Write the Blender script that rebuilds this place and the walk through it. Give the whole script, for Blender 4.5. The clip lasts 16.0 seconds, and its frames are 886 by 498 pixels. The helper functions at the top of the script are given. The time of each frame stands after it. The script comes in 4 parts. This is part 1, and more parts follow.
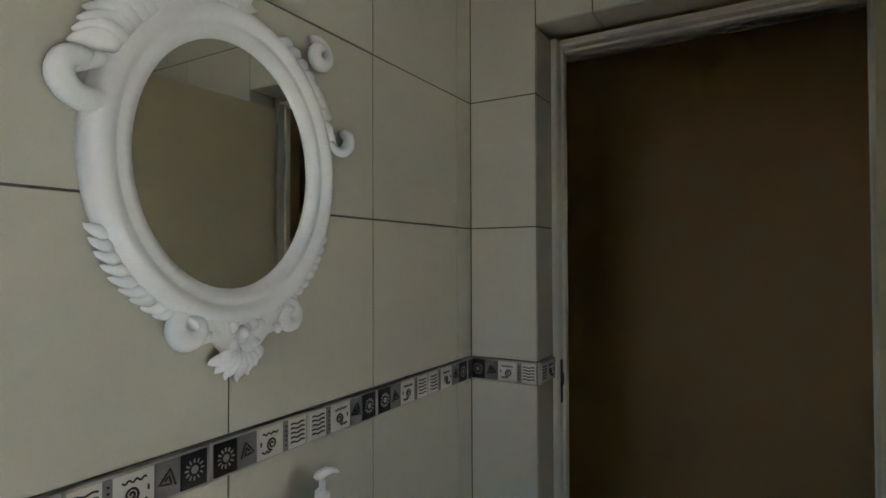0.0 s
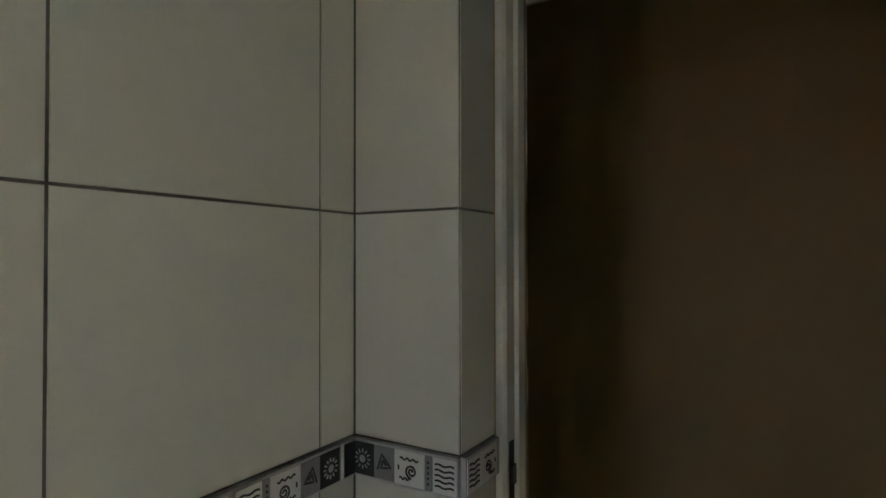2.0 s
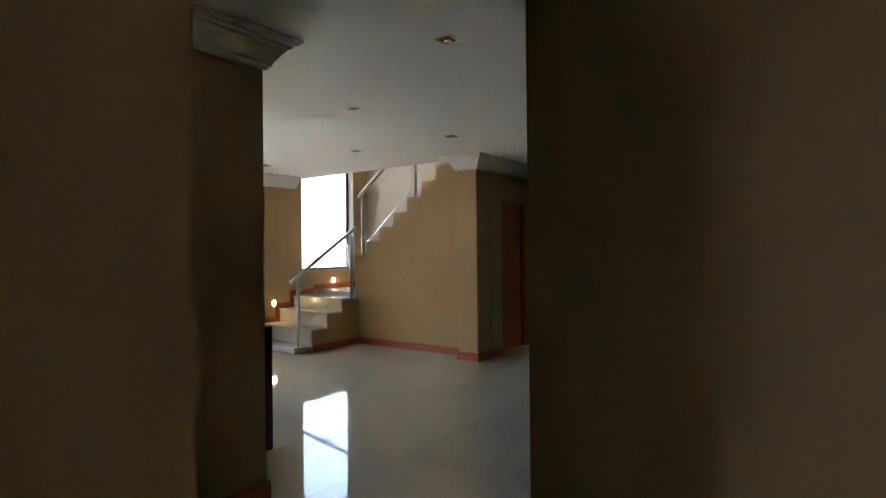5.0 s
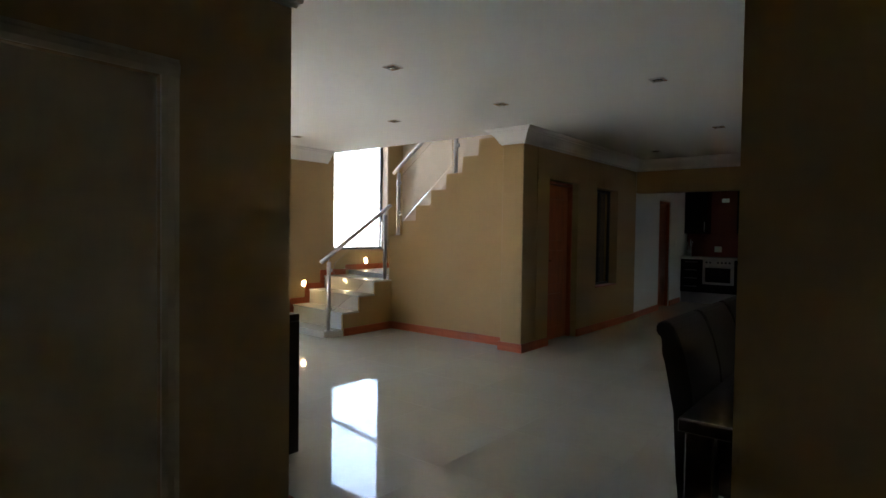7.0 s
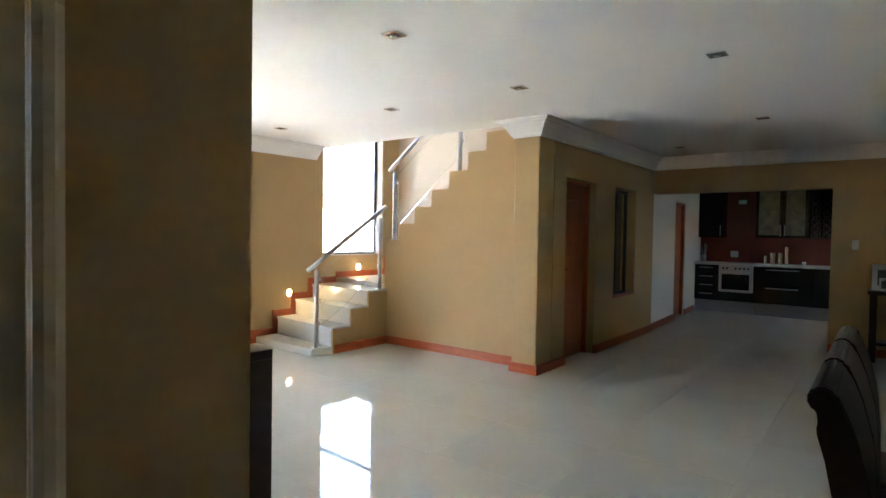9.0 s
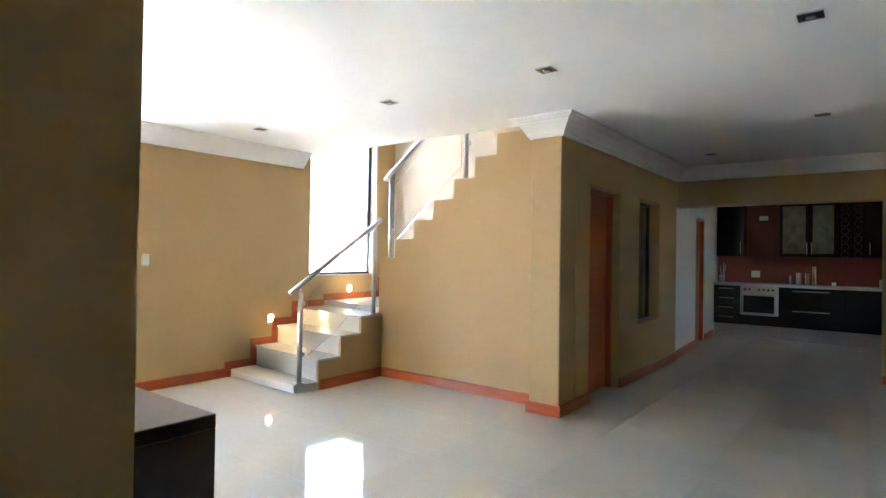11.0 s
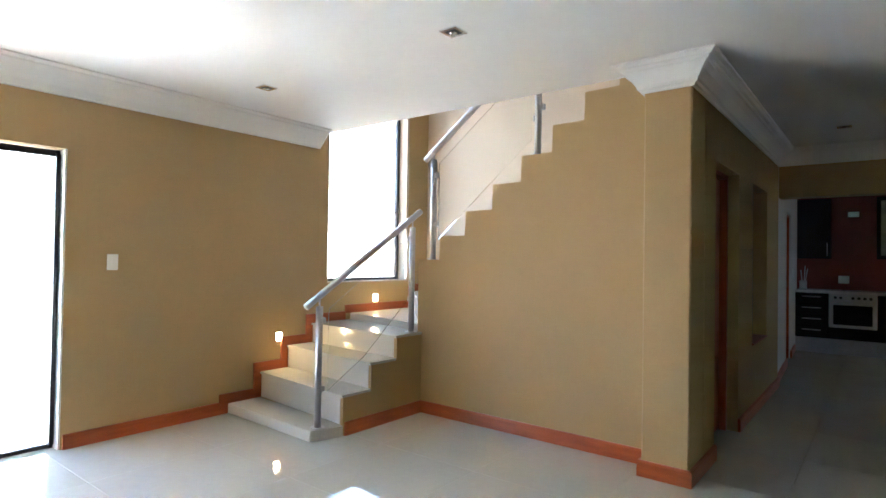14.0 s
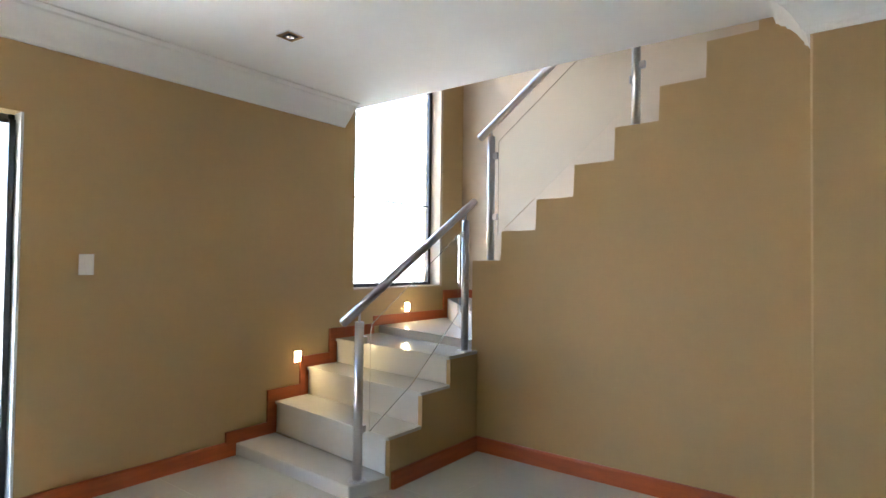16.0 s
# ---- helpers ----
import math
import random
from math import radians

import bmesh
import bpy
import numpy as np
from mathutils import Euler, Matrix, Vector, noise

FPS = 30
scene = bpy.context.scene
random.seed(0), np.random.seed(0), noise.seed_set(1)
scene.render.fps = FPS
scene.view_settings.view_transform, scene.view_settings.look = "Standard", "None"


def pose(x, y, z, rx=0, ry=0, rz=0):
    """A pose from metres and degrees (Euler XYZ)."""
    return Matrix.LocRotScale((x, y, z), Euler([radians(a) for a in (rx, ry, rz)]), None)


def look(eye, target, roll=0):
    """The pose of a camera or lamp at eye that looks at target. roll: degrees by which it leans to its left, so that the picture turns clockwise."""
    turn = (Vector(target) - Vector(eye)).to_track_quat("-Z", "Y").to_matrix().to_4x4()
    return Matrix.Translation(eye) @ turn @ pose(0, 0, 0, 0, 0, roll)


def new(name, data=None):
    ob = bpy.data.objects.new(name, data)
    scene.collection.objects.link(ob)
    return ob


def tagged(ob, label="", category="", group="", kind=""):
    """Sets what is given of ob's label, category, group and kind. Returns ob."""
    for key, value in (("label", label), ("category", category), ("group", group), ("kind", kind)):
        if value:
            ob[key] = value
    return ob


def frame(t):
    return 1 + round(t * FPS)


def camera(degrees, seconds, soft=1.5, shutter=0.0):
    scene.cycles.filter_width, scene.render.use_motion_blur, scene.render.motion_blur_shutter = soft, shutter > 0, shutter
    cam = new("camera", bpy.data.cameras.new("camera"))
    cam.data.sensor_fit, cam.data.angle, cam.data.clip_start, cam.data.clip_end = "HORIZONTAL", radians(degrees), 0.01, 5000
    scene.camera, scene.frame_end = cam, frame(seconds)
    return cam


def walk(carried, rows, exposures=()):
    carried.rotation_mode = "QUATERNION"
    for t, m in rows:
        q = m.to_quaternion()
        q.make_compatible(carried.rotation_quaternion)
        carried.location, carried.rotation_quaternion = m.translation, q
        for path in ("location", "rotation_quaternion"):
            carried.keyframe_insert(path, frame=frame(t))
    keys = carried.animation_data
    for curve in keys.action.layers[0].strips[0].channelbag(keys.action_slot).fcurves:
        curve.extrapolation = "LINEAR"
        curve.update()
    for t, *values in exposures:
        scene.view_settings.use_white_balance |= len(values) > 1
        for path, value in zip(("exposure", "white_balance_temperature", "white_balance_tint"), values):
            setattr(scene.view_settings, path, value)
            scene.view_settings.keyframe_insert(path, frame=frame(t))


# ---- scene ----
PATH = [
    (0, (0.07, -0.002, 1.367), (-0.948, 1.719, 1.403), -0.2),
    (0.5, (0.053, 0.154, 1.378), (-0.961, 1.878, 1.405), -0.2),
    (1, (0.014, 0.334, 1.367), (-0.999, 2.058, 1.402), -0.3),
    (1.5, (-0.03, 0.557, 1.379), (-1.06, 2.271, 1.413), -0.1),
    (2, (-0.085, 0.745, 1.383), (-1.116, 2.459, 1.411), -0.1),
    (2.5, (-0.131, 0.982, 1.367), (-1.202, 2.667, 1.469), 0.7),
    (3, (-0.172, 1.154, 1.374), (-1.259, 2.831, 1.444), 0.3),
    (3.5, (-0.218, 1.307, 1.37), (-1.288, 2.997, 1.418), -0.1),
    (4, (-0.253, 1.454, 1.375), (-1.348, 3.127, 1.425), 0.3),
    (4.2, (-0.281, 1.513, 1.378), (-1.387, 3.179, 1.422), -0.1),
    (6.3, (-0.561, 1.882, 1.347), (-1.822, 3.434, 1.295), 0.6),
    (6.5, (-0.629, 1.92, 1.371), (-1.888, 3.473, 1.311), 0.7),
    (7, (-0.792, 2.043, 1.361), (-2.049, 3.598, 1.304), 0.8),
    (7.5, (-0.969, 2.177, 1.379), (-2.222, 3.735, 1.32), 0.7),
    (8, (-1.107, 2.307, 1.379), (-2.355, 3.869, 1.322), 0.8),
    (8.5, (-1.253, 2.44, 1.392), (-2.494, 4.008, 1.337), 0.8),
    (9, (-1.393, 2.593, 1.405), (-2.628, 4.166, 1.351), 0.9),
    (11.5, (-2.17, 3.337, 1.35), (-3.385, 4.926, 1.38), 0.9),
    (12, (-2.349, 3.489, 1.343), (-3.57, 5.072, 1.373), 0.9),
    (12.5, (-2.543, 3.638, 1.342), (-3.774, 5.215, 1.375), 0.9),
    (13, (-2.756, 3.772, 1.338), (-3.989, 5.346, 1.372), 0.8),
    (13.5, (-2.98, 3.917, 1.34), (-4.215, 5.49, 1.376), 0.9),
    (14, (-3.198, 4.029, 1.335), (-4.433, 5.602, 1.368), 0.9),
    (14.5, (-3.456, 4.15, 1.332), (-4.689, 5.724, 1.376), 0.8),
    (15, (-3.679, 4.265, 1.303), (-4.907, 5.843, 1.354), 0.8),
    (15.5, (-3.897, 4.396, 1.324), (-5.124, 5.975, 1.365), 0.8),
    (16, (-4.167, 4.483, 1.305), (-5.378, 6.073, 1.353), 0.7),
]
cam = camera(76.6, 16.0, soft=1.5)
EXPOSURES = [(0.0, 4.1, 6500, 7), (2.0, 4.05, 6500, 8), (3.0, 4.3, 6490, 10), (3.5, 4.5, 6480, 10), (4.2, 4.8, 6450, 10), (6.3, 4.9, 6400, 10), (7.0, 4.95, 6350, 10), (7.5, 5.35, 6300, 10),
             (9.0, 6.25, 6200, 10), (11.3, 6.6, 6000, 10), (12.2, 6.35, 5950, 10), (14.0, 6.0, 5900, 10), (16.0, 5.6, 5900, 10)]
walk(cam, [(t, look(eye, target, roll)) for t, eye, target, roll in PATH], EXPOSURES)

# ---------------- light ----------------
world = bpy.data.worlds.new("sky")
scene.world = world
world.use_nodes = True
wn = world.node_tree
sky = wn.nodes.new("ShaderNodeTexSky")
sky.sky_type = "NISHITA"
sky.sun_disc = False
sky.sun_elevation = radians(48)
sky.sun_rotation = radians(10)
sky.air_density, sky.dust_density = 1.0, 2.0
wn.nodes["Background"].inputs["Strength"].default_value = 0.12
wn.links.new(sky.outputs["Color"], wn.nodes["Background"].inputs["Color"])

sun = new("sun", bpy.data.lights.new("sun", "SUN"))
sun.data.energy, sun.data.angle, sun.data.color = 5.0, radians(0.5), (1.0, 0.95, 0.87)
sun.matrix_world = look((1.4, 8, 10), (0, 0, 0))


def window_light(name, m, w, h, power, colour=(1.0, 0.98, 0.95)):
    lamp = new(name, bpy.data.lights.new(name, "AREA"))
    lamp.data.shape, lamp.data.size, lamp.data.size_y = "RECTANGLE", w, h
    lamp.data.energy, lamp.data.color = power, colour
    lamp.matrix_world = m
    return lamp


# ---------------- materials ----------------
def material(name, colour, rough=0.5, metal=0.0, var=0.06, scale=3.0, bump=0.0, bscale=60.0, spec=0.5, fine=0.03,
             transmission=0.0, emission=None, strength=0.0, stretch=(1, 1, 1), alpha=None, coat=0.0, piece=0.0):
    m = bpy.data.materials.new(name)
    m.use_nodes = True
    t = m.node_tree
    b = t.nodes["Principled BSDF"]
    b.inputs["Roughness"].default_value = rough
    b.inputs["Metallic"].default_value = metal
    b.inputs["Specular IOR Level"].default_value = spec
    b.inputs["Transmission Weight"].default_value = transmission
    b.inputs["Coat Weight"].default_value = coat
    if emission:
        b.inputs["Emission Color"].default_value = (*emission, 1)
        b.inputs["Emission Strength"].default_value = strength
    tc = t.nodes.new("ShaderNodeTexCoord")
    mp = t.nodes.new("ShaderNodeMapping")
    mp.inputs["Scale"].default_value = stretch
    t.links.new(tc.outputs["Object"], mp.inputs["Vector"])

    def noise_tex(sc, detail):
        n = t.nodes.new("ShaderNodeTexNoise")
        n.inputs["Scale"].default_value, n.inputs["Detail"].default_value = sc, detail
        t.links.new(mp.outputs["Vector"], n.inputs["Vector"])
        return n
    big, small = noise_tex(scale, 4.0), noise_tex(scale * 14, 5.0)
    add = t.nodes.new("ShaderNodeMath")
    add.operation = "MULTIPLY_ADD"
    t.links.new(small.outputs["Fac"], add.inputs[0])
    add.inputs[1].default_value = fine / max(var, 1e-3)
    t.links.new(big.outputs["Fac"], add.inputs[2])
    rng = t.nodes.new("ShaderNodeMapRange")
    rng.inputs["From Min"].default_value, rng.inputs["From Max"].default_value = 0.25, 0.8 + fine / max(var, 1e-3)
    rng.inputs["To Min"].default_value, rng.inputs["To Max"].default_value = 1 - var * 1.6, 1 + var * 1.2
    t.links.new(add.outputs[0], rng.inputs["Value"])
    last = rng.outputs["Result"]
    if piece:
        info = t.nodes.new("ShaderNodeObjectInfo")
        r2 = t.nodes.new("ShaderNodeMapRange")
        r2.inputs["To Min"].default_value, r2.inputs["To Max"].default_value = 1 - piece, 1 + piece
        t.links.new(info.outputs["Random"], r2.inputs["Value"])
        mm = t.nodes.new("ShaderNodeMath")
        mm.operation = "MULTIPLY"
        t.links.new(last, mm.inputs[0]); t.links.new(r2.outputs["Result"], mm.inputs[1])
        last = mm.outputs[0]
    mul = t.nodes.new("ShaderNodeVectorMath")
    mul.operation = "SCALE"
    mul.inputs[0].default_value = colour
    t.links.new(last, mul.inputs["Scale"])
    t.links.new(mul.outputs["Vector"], b.inputs["Base Color"])
    rr = t.nodes.new("ShaderNodeMapRange")
    rr.inputs["To Min"].default_value, rr.inputs["To Max"].default_value = rough * 0.8, min(1.0, rough * 1.25)
    t.links.new(small.outputs["Fac"], rr.inputs["Value"])
    t.links.new(rr.outputs["Result"], b.inputs["Roughness"])
    if bump:
        n = noise_tex(bscale, 6.0)
        bp = t.nodes.new("ShaderNodeBump")
        bp.inputs["Strength"].default_value, bp.inputs["Distance"].default_value = bump, 0.004
        t.links.new(n.outputs["Fac"], bp.inputs["Height"])
        t.links.new(bp.outputs["Normal"], b.inputs["Normal"])
    return m


TAN = material("tan_wall_paint", (0.455, 0.305, 0.134), 0.55, var=0.05, scale=1.2, bump=0.15, bscale=90, spec=0.3)
CREAM_PAINT = material("cream_wall_paint", (0.57, 0.455, 0.325), 0.6, var=0.04, scale=1.2, bump=0.12, bscale=90, spec=0.3)
WHITE_PAINT = material("white_wall_paint", (0.72, 0.72, 0.68), 0.55, var=0.04, scale=1.5, bump=0.1, bscale=90, spec=0.3)
CEIL = material("white_ceiling_paint", (0.80, 0.80, 0.79), 0.8, var=0.025, scale=0.8, bump=0.08, bscale=60, spec=0.2)
CORNICE = material("white_plaster", (0.80, 0.79, 0.77), 0.6, var=0.03, scale=4, bump=0.05, spec=0.3)
FLOOR = material("polished_cream_tile", (0.56, 0.55, 0.475), 0.045, var=0.07, scale=1.6, fine=0.03, spec=0.8, piece=0.012)
GROUT = material("beige_grout", (0.42, 0.41, 0.36), 0.85, var=0.15, scale=8, bump=0.3)
STEP_TILE = material("cream_step_tile", (0.57, 0.55, 0.485), 0.17, var=0.06, scale=3, spec=0.35, piece=0.04)
WOOD = material("orange_stained_wood", (0.42, 0.085, 0.019), 0.38, var=0.28, scale=2.2, fine=0.12, bump=0.15, bscale=30, stretch=(9, 9, 1.2))
SKIRT = material("orange_stained_skirting", (0.42, 0.09, 0.02), 0.36, var=0.25, scale=2.5, fine=0.12, bump=0.12, bscale=30, stretch=(1.5, 1.5, 12))
WALL_TILE = material("cream_wall_tile", (0.56, 0.555, 0.475), 0.2, var=0.05, scale=3, bump=0.04, bscale=14, spec=0.5, piece=0.03)
BATH_GROUT = material("dark_grey_grout", (0.11, 0.10, 0.085), 0.9, var=0.2, scale=20, bump=0.3)
DOOR_CREAM = material("cream_door_paint", (0.66, 0.58, 0.39), 0.45, var=0.05, scale=2, bump=0.06, bscale=50)
STEEL_FRAME = material("cream_frame_paint", (0.62, 0.60, 0.52), 0.4, var=0.08, scale=6, bump=0.05)
WHITE_RESIN = material("white_glossy_resin", (0.82, 0.84, 0.86), 0.35, var=0.04, scale=12, bump=0.06, bscale=40, spec=0.5)
MIRROR = material("mirror_glass", (0.88, 0.9, 0.88), 0.012, metal=1.0, var=0.0, fine=0.0)
BLACK_TILE = material("black_relief_tile", (0.02, 0.02, 0.022), 0.45, var=0.2, scale=30, bump=0.2, bscale=200)
GREY_TILE = material("grey_relief_tile", (0.22, 0.215, 0.21), 0.45, var=0.15, scale=30, bump=0.25, bscale=250)
PALE_TILE = material("pale_relief_tile", (0.62, 0.61, 0.57), 0.35, var=0.06, scale=30)
PEWTER = material("pewter_edging", (0.45, 0.45, 0.44), 0.35, metal=0.7, var=0.1, scale=20)
INOX = material("brushed_stainless_steel", (0.50, 0.485, 0.47), 0.34, metal=1.0, var=0.05, scale=6, fine=0.04, stretch=(6, 6, 40))
CHROME = material("polished_chrome", (0.75, 0.75, 0.76), 0.12, metal=1.0, var=0.02)
ALU = material("dark_bronze_aluminium", (0.055, 0.05, 0.048), 0.4, metal=0.6, var=0.1, scale=5)
ESPRESSO = material("espresso_wood_veneer", (0.035, 0.018, 0.013), 0.3, var=0.2, scale=2.5, fine=0.03, stretch=(1.5, 10, 10), spec=0.45)
BLACK_GLOSS = material("black_gloss_panel", (0.012, 0.011, 0.012), 0.2, var=0.1, scale=4)
LEATHER = material("dark_brown_leather", (0.026, 0.018, 0.015), 0.52, var=0.2, scale=8, bump=0.35, bscale=160)
LEATHER_PALE = material("cream_leather", (0.60, 0.54, 0.42), 0.45, var=0.08, scale=8, bump=0.3, bscale=160)
RED_WALL = material("dark_red_splashback", (0.20, 0.035, 0.022), 0.35, var=0.1, scale=2.5, bump=0.06)
WORKTOP = material("pale_stone_worktop", (0.62, 0.60, 0.57), 0.25, var=0.1, scale=18)
PLASTIC = material("white_switch_plastic", (0.78, 0.77, 0.73), 0.35, var=0.03)
FROSTED = material("frosted_cabinet_glass", (0.24, 0.23, 0.16), 0.3, var=0.4, scale=7)
DARK_GLASS = material("dark_oven_glass", (0.015, 0.014, 0.014), 0.08, var=0.05)
PATIO = material("pale_patio_paving", (0.45, 0.43, 0.40), 0.7, var=0.1, scale=3, bump=0.2)
# dark brown for the added, unseen walls that cut off low sky light
BLOCKER = material("dark_blocker_brown", (0.14, 0.08, 0.055), 0.85, var=0.25, scale=4, bump=0.3)
GARDEN = material("white_garden_wall", (0.75, 0.75, 0.73), 0.8, var=0.06, scale=1.5, bump=0.2)
LAMP_GLOW = material("warm_lamp_glass", (0.9, 0.8, 0.6), 0.4, emission=(1.0, 0.72, 0.36), strength=4.5)
RUBBER = material("black_hinge_metal", (0.03, 0.03, 0.03), 0.5)
PHOTO = material("grey_photo_print", (0.14, 0.13, 0.12), 0.3, var=0.5, scale=18)


def pane_material(name="clear_glass", ior=1.45, tint=(0.96, 0.98, 0.97)):
    m = bpy.data.materials.new(name)
    m.use_nodes = True
    b = m.node_tree.nodes["Principled BSDF"]
    b.inputs["Base Color"].default_value = (*tint, 1)
    b.inputs["Roughness"].default_value = 0.0
    b.inputs["IOR"].default_value = ior
    b.inputs["Transmission Weight"].default_value = 1.0
    return m


GLASS = pane_material()
# grey put into the stair pane to weaken the daylight and its floor reflection
DIMMING_GLASS = pane_material("daylight_dimming_glass", 1.45, (0.46, 0.46, 0.455))
THIN_GLASS = pane_material("thin_clear_glass", 1.18)


# ---------------- mesh helpers ----------------
def finish(name, bm, mat, smooth=False):
    me = bpy.data.meshes.new(name)
    bmesh.ops.recalc_face_normals(bm, faces=bm.faces)
    bm.to_mesh(me)
    bm.free()
    me.materials.append(mat)
    if smooth:
        for p in me.polygons:
            p.use_smooth = True
    return me


def part(name, bm, mat, parent, label="", smooth=False):
    ob = new(name, bm if isinstance(bm, bpy.types.Mesh) else finish(name, bm, mat, smooth))
    ob.parent = parent
    if label:
        tagged(ob, label)
    return ob


def thing(name, at, label, category, group="", kind="", rz=0):
    e = new(name)
    e.empty_display_size = 0.1
    e.matrix_world = pose(*at, 0, 0, rz)
    return tagged(e, label, category, group, kind)


def solid(name, bm, mat, label, category, kind="", smooth=False, group=""):
    return tagged(new(name, finish(name, bm, mat, smooth)), label, category, group, kind)


def box(x0, y0, z0, x1, y1, z1, bevel=0.0, bm=None, seg=1):
    out = bm or bmesh.new()
    vs = [out.verts.new((x, y, z)) for x in (x0, x1) for y in (y0, y1) for z in (z0, z1)]
    fs = [out.faces.new([vs[i] for i in f]) for f in ((0, 1, 3, 2), (4, 6, 7, 5), (0, 4, 5, 1), (2, 3, 7, 6), (0, 2, 6, 4), (1, 5, 7, 3))]
    if bevel:
        es = list({e for f in fs for e in f.edges})
        bmesh.ops.bevel(out, geom=es, offset=bevel, segments=seg, affect="EDGES", profile=0.6)
    return out


def cyl(p, q, r, bm=None, n=20, r2=None, bevel=0.0):
    out = bm or bmesh.new()
    p, q = Vector(p), Vector(q)
    d = q - p
    m = Matrix.Translation((p + q) / 2) @ d.to_track_quat("Z", "Y").to_matrix().to_4x4()
    got = bmesh.ops.create_cone(out, cap_ends=True, segments=n, radius1=r, radius2=r if r2 is None else r2, depth=d.length, matrix=m)
    if bevel:
        es = [e for e in {e for v in got["verts"] for e in v.link_edges} if any(len(f.verts) > 4 for f in e.link_faces)]
        bmesh.ops.bevel(out, geom=es, offset=bevel, segments=2, affect="EDGES")
    return out


def tube(points, radii, flat=1.0, up=(1, 0, 0), n=10, bm=None):
    """A sweep of an ellipse along points; flat scales it along up."""
    out = bm or bmesh.new()
    pts = [Vector(p) for p in points]
    up = Vector(up)
    rings = []
    for i, p in enumerate(pts):
        d = (pts[min(i + 1, len(pts) - 1)] - pts[max(i - 1, 0)]).normalized()
        side = d.cross(up).normalized()
        u = side.cross(d).normalized()
        r = radii[i]
        rings.append([out.verts.new(p + side * r * math.cos(a) + u * r * flat * math.sin(a)) for a in (2 * math.pi * k / n for k in range(n))])
    for a, b in zip(rings, rings[1:]):
        for k in range(n):
            out.faces.new((a[k], a[(k + 1) % n], b[(k + 1) % n], b[k]))
    out.faces.new(rings[0])
    out.faces.new(rings[-1])
    return out


def prism(poly, axis, a, b, bm=None, bevel=0.0):
    """Extrudes a 2D polygon along an axis: x takes (y, z), y takes (x, z), z takes (x, y)."""
    out = bm or bmesh.new()

    def at(u, v, w):
        return {"x": (w, u, v), "y": (u, w, v), "z": (u, v, w)}[axis]
    lo = [out.verts.new(at(u, v, a)) for u, v in poly]
    hi = [out.verts.new(at(u, v, b)) for u, v in poly]
    fs = [out.faces.new(lo), out.faces.new(hi)]
    for i in range(len(poly)):
        j = (i + 1) % len(poly)
        fs.append(out.faces.new((lo[i], lo[j], hi[j], hi[i])))
    if bevel:
        bmesh.ops.bevel(out, geom=list({e for f in fs for e in f.edges}), offset=bevel, segments=2, affect="EDGES")
    return out


def wall_mesh(axis, p0, p1, a0, a1, z0, z1, holes=()):
    """A wall between p0 and p1 across, a0 to a1 along, with holes (a0, a1, z0, z1) through it."""
    out = bmesh.new()
    us = sorted({a0, a1, *[min(max(h[i], a0), a1) for h in holes for i in (0, 1)]})
    vs = sorted({z0, z1, *[min(max(h[i], z0), z1) for h in holes for i in (2, 3)]})

    def full(i, j):
        if not (0 <= i < len(us) - 1 and 0 <= j < len(vs) - 1):
            return False
        u, v = (us[i] + us[i + 1]) / 2, (vs[j] + vs[j + 1]) / 2
        return not any(h[0] < u < h[1] and h[2] < v < h[3] for h in holes)
    cache = {}

    def vert(p, u, v):
        k = (p, u, v)
        if k not in cache:
            cache[k] = out.verts.new((p, u, v) if axis == "x" else (u, p, v))
        return cache[k]
    for i in range(len(us) - 1):
        for j in range(len(vs) - 1):
            if not full(i, j):
                continue
            u0, u1, v0, v1 = us[i], us[i + 1], vs[j], vs[j + 1]
            for p in (p0, p1):
                out.faces.new([vert(p, u, v) for u, v in ((u0, v0), (u1, v0), (u1, v1), (u0, v1))])
            for (di, dj), (ua, va, ub, vb) in (((-1, 0), (u0, v0, u0, v1)), ((1, 0), (u1, v0, u1, v1)), ((0, -1), (u0, v0, u1, v0)), ((0, 1), (u0, v1, u1, v1))):
                if not full(i + di, j + dj):
                    out.faces.new([vert(p0, ua, va), vert(p0, ub, vb), vert(p1, ub, vb), vert(p1, ua, va)])
    return out


def wall(name, axis, p0, p1, a0, a1, z0, z1, mat, label, holes=()):
    return solid(name, wall_mesh(axis, p0, p1, a0, a1, z0, z1, holes), mat, label, "wall", "structure")


def sweep_mesh(path, profile):
    """Sweeps a profile of (out, z) along a plan path with mitres; out is to the left of the way."""
    out = bmesh.new()
    pts = [Vector(p) for p in path]
    rings = []
    for i, p in enumerate(pts):
        d1 = (p - pts[i - 1]).normalized() if i else None
        d2 = (pts[i + 1] - p).normalized() if i + 1 < len(pts) else None
        d1, d2 = d1 or d2, d2 or d1
        n1, n2 = Vector((-d1.y, d1.x)), Vector((-d2.y, d2.x))
        m = (n1 + n2) / (1 + n1.dot(n2))
        rings.append([out.verts.new((p.x + m.x * o, p.y + m.y * o, z)) for o, z in profile])
    k = len(profile)
    for a, b in zip(rings, rings[1:]):
        for i in range(k):
            out.faces.new((a[i], a[(i + 1) % k], b[(i + 1) % k], b[i]))
    out.faces.new(rings[0])
    out.faces.new(rings[-1])
    return out


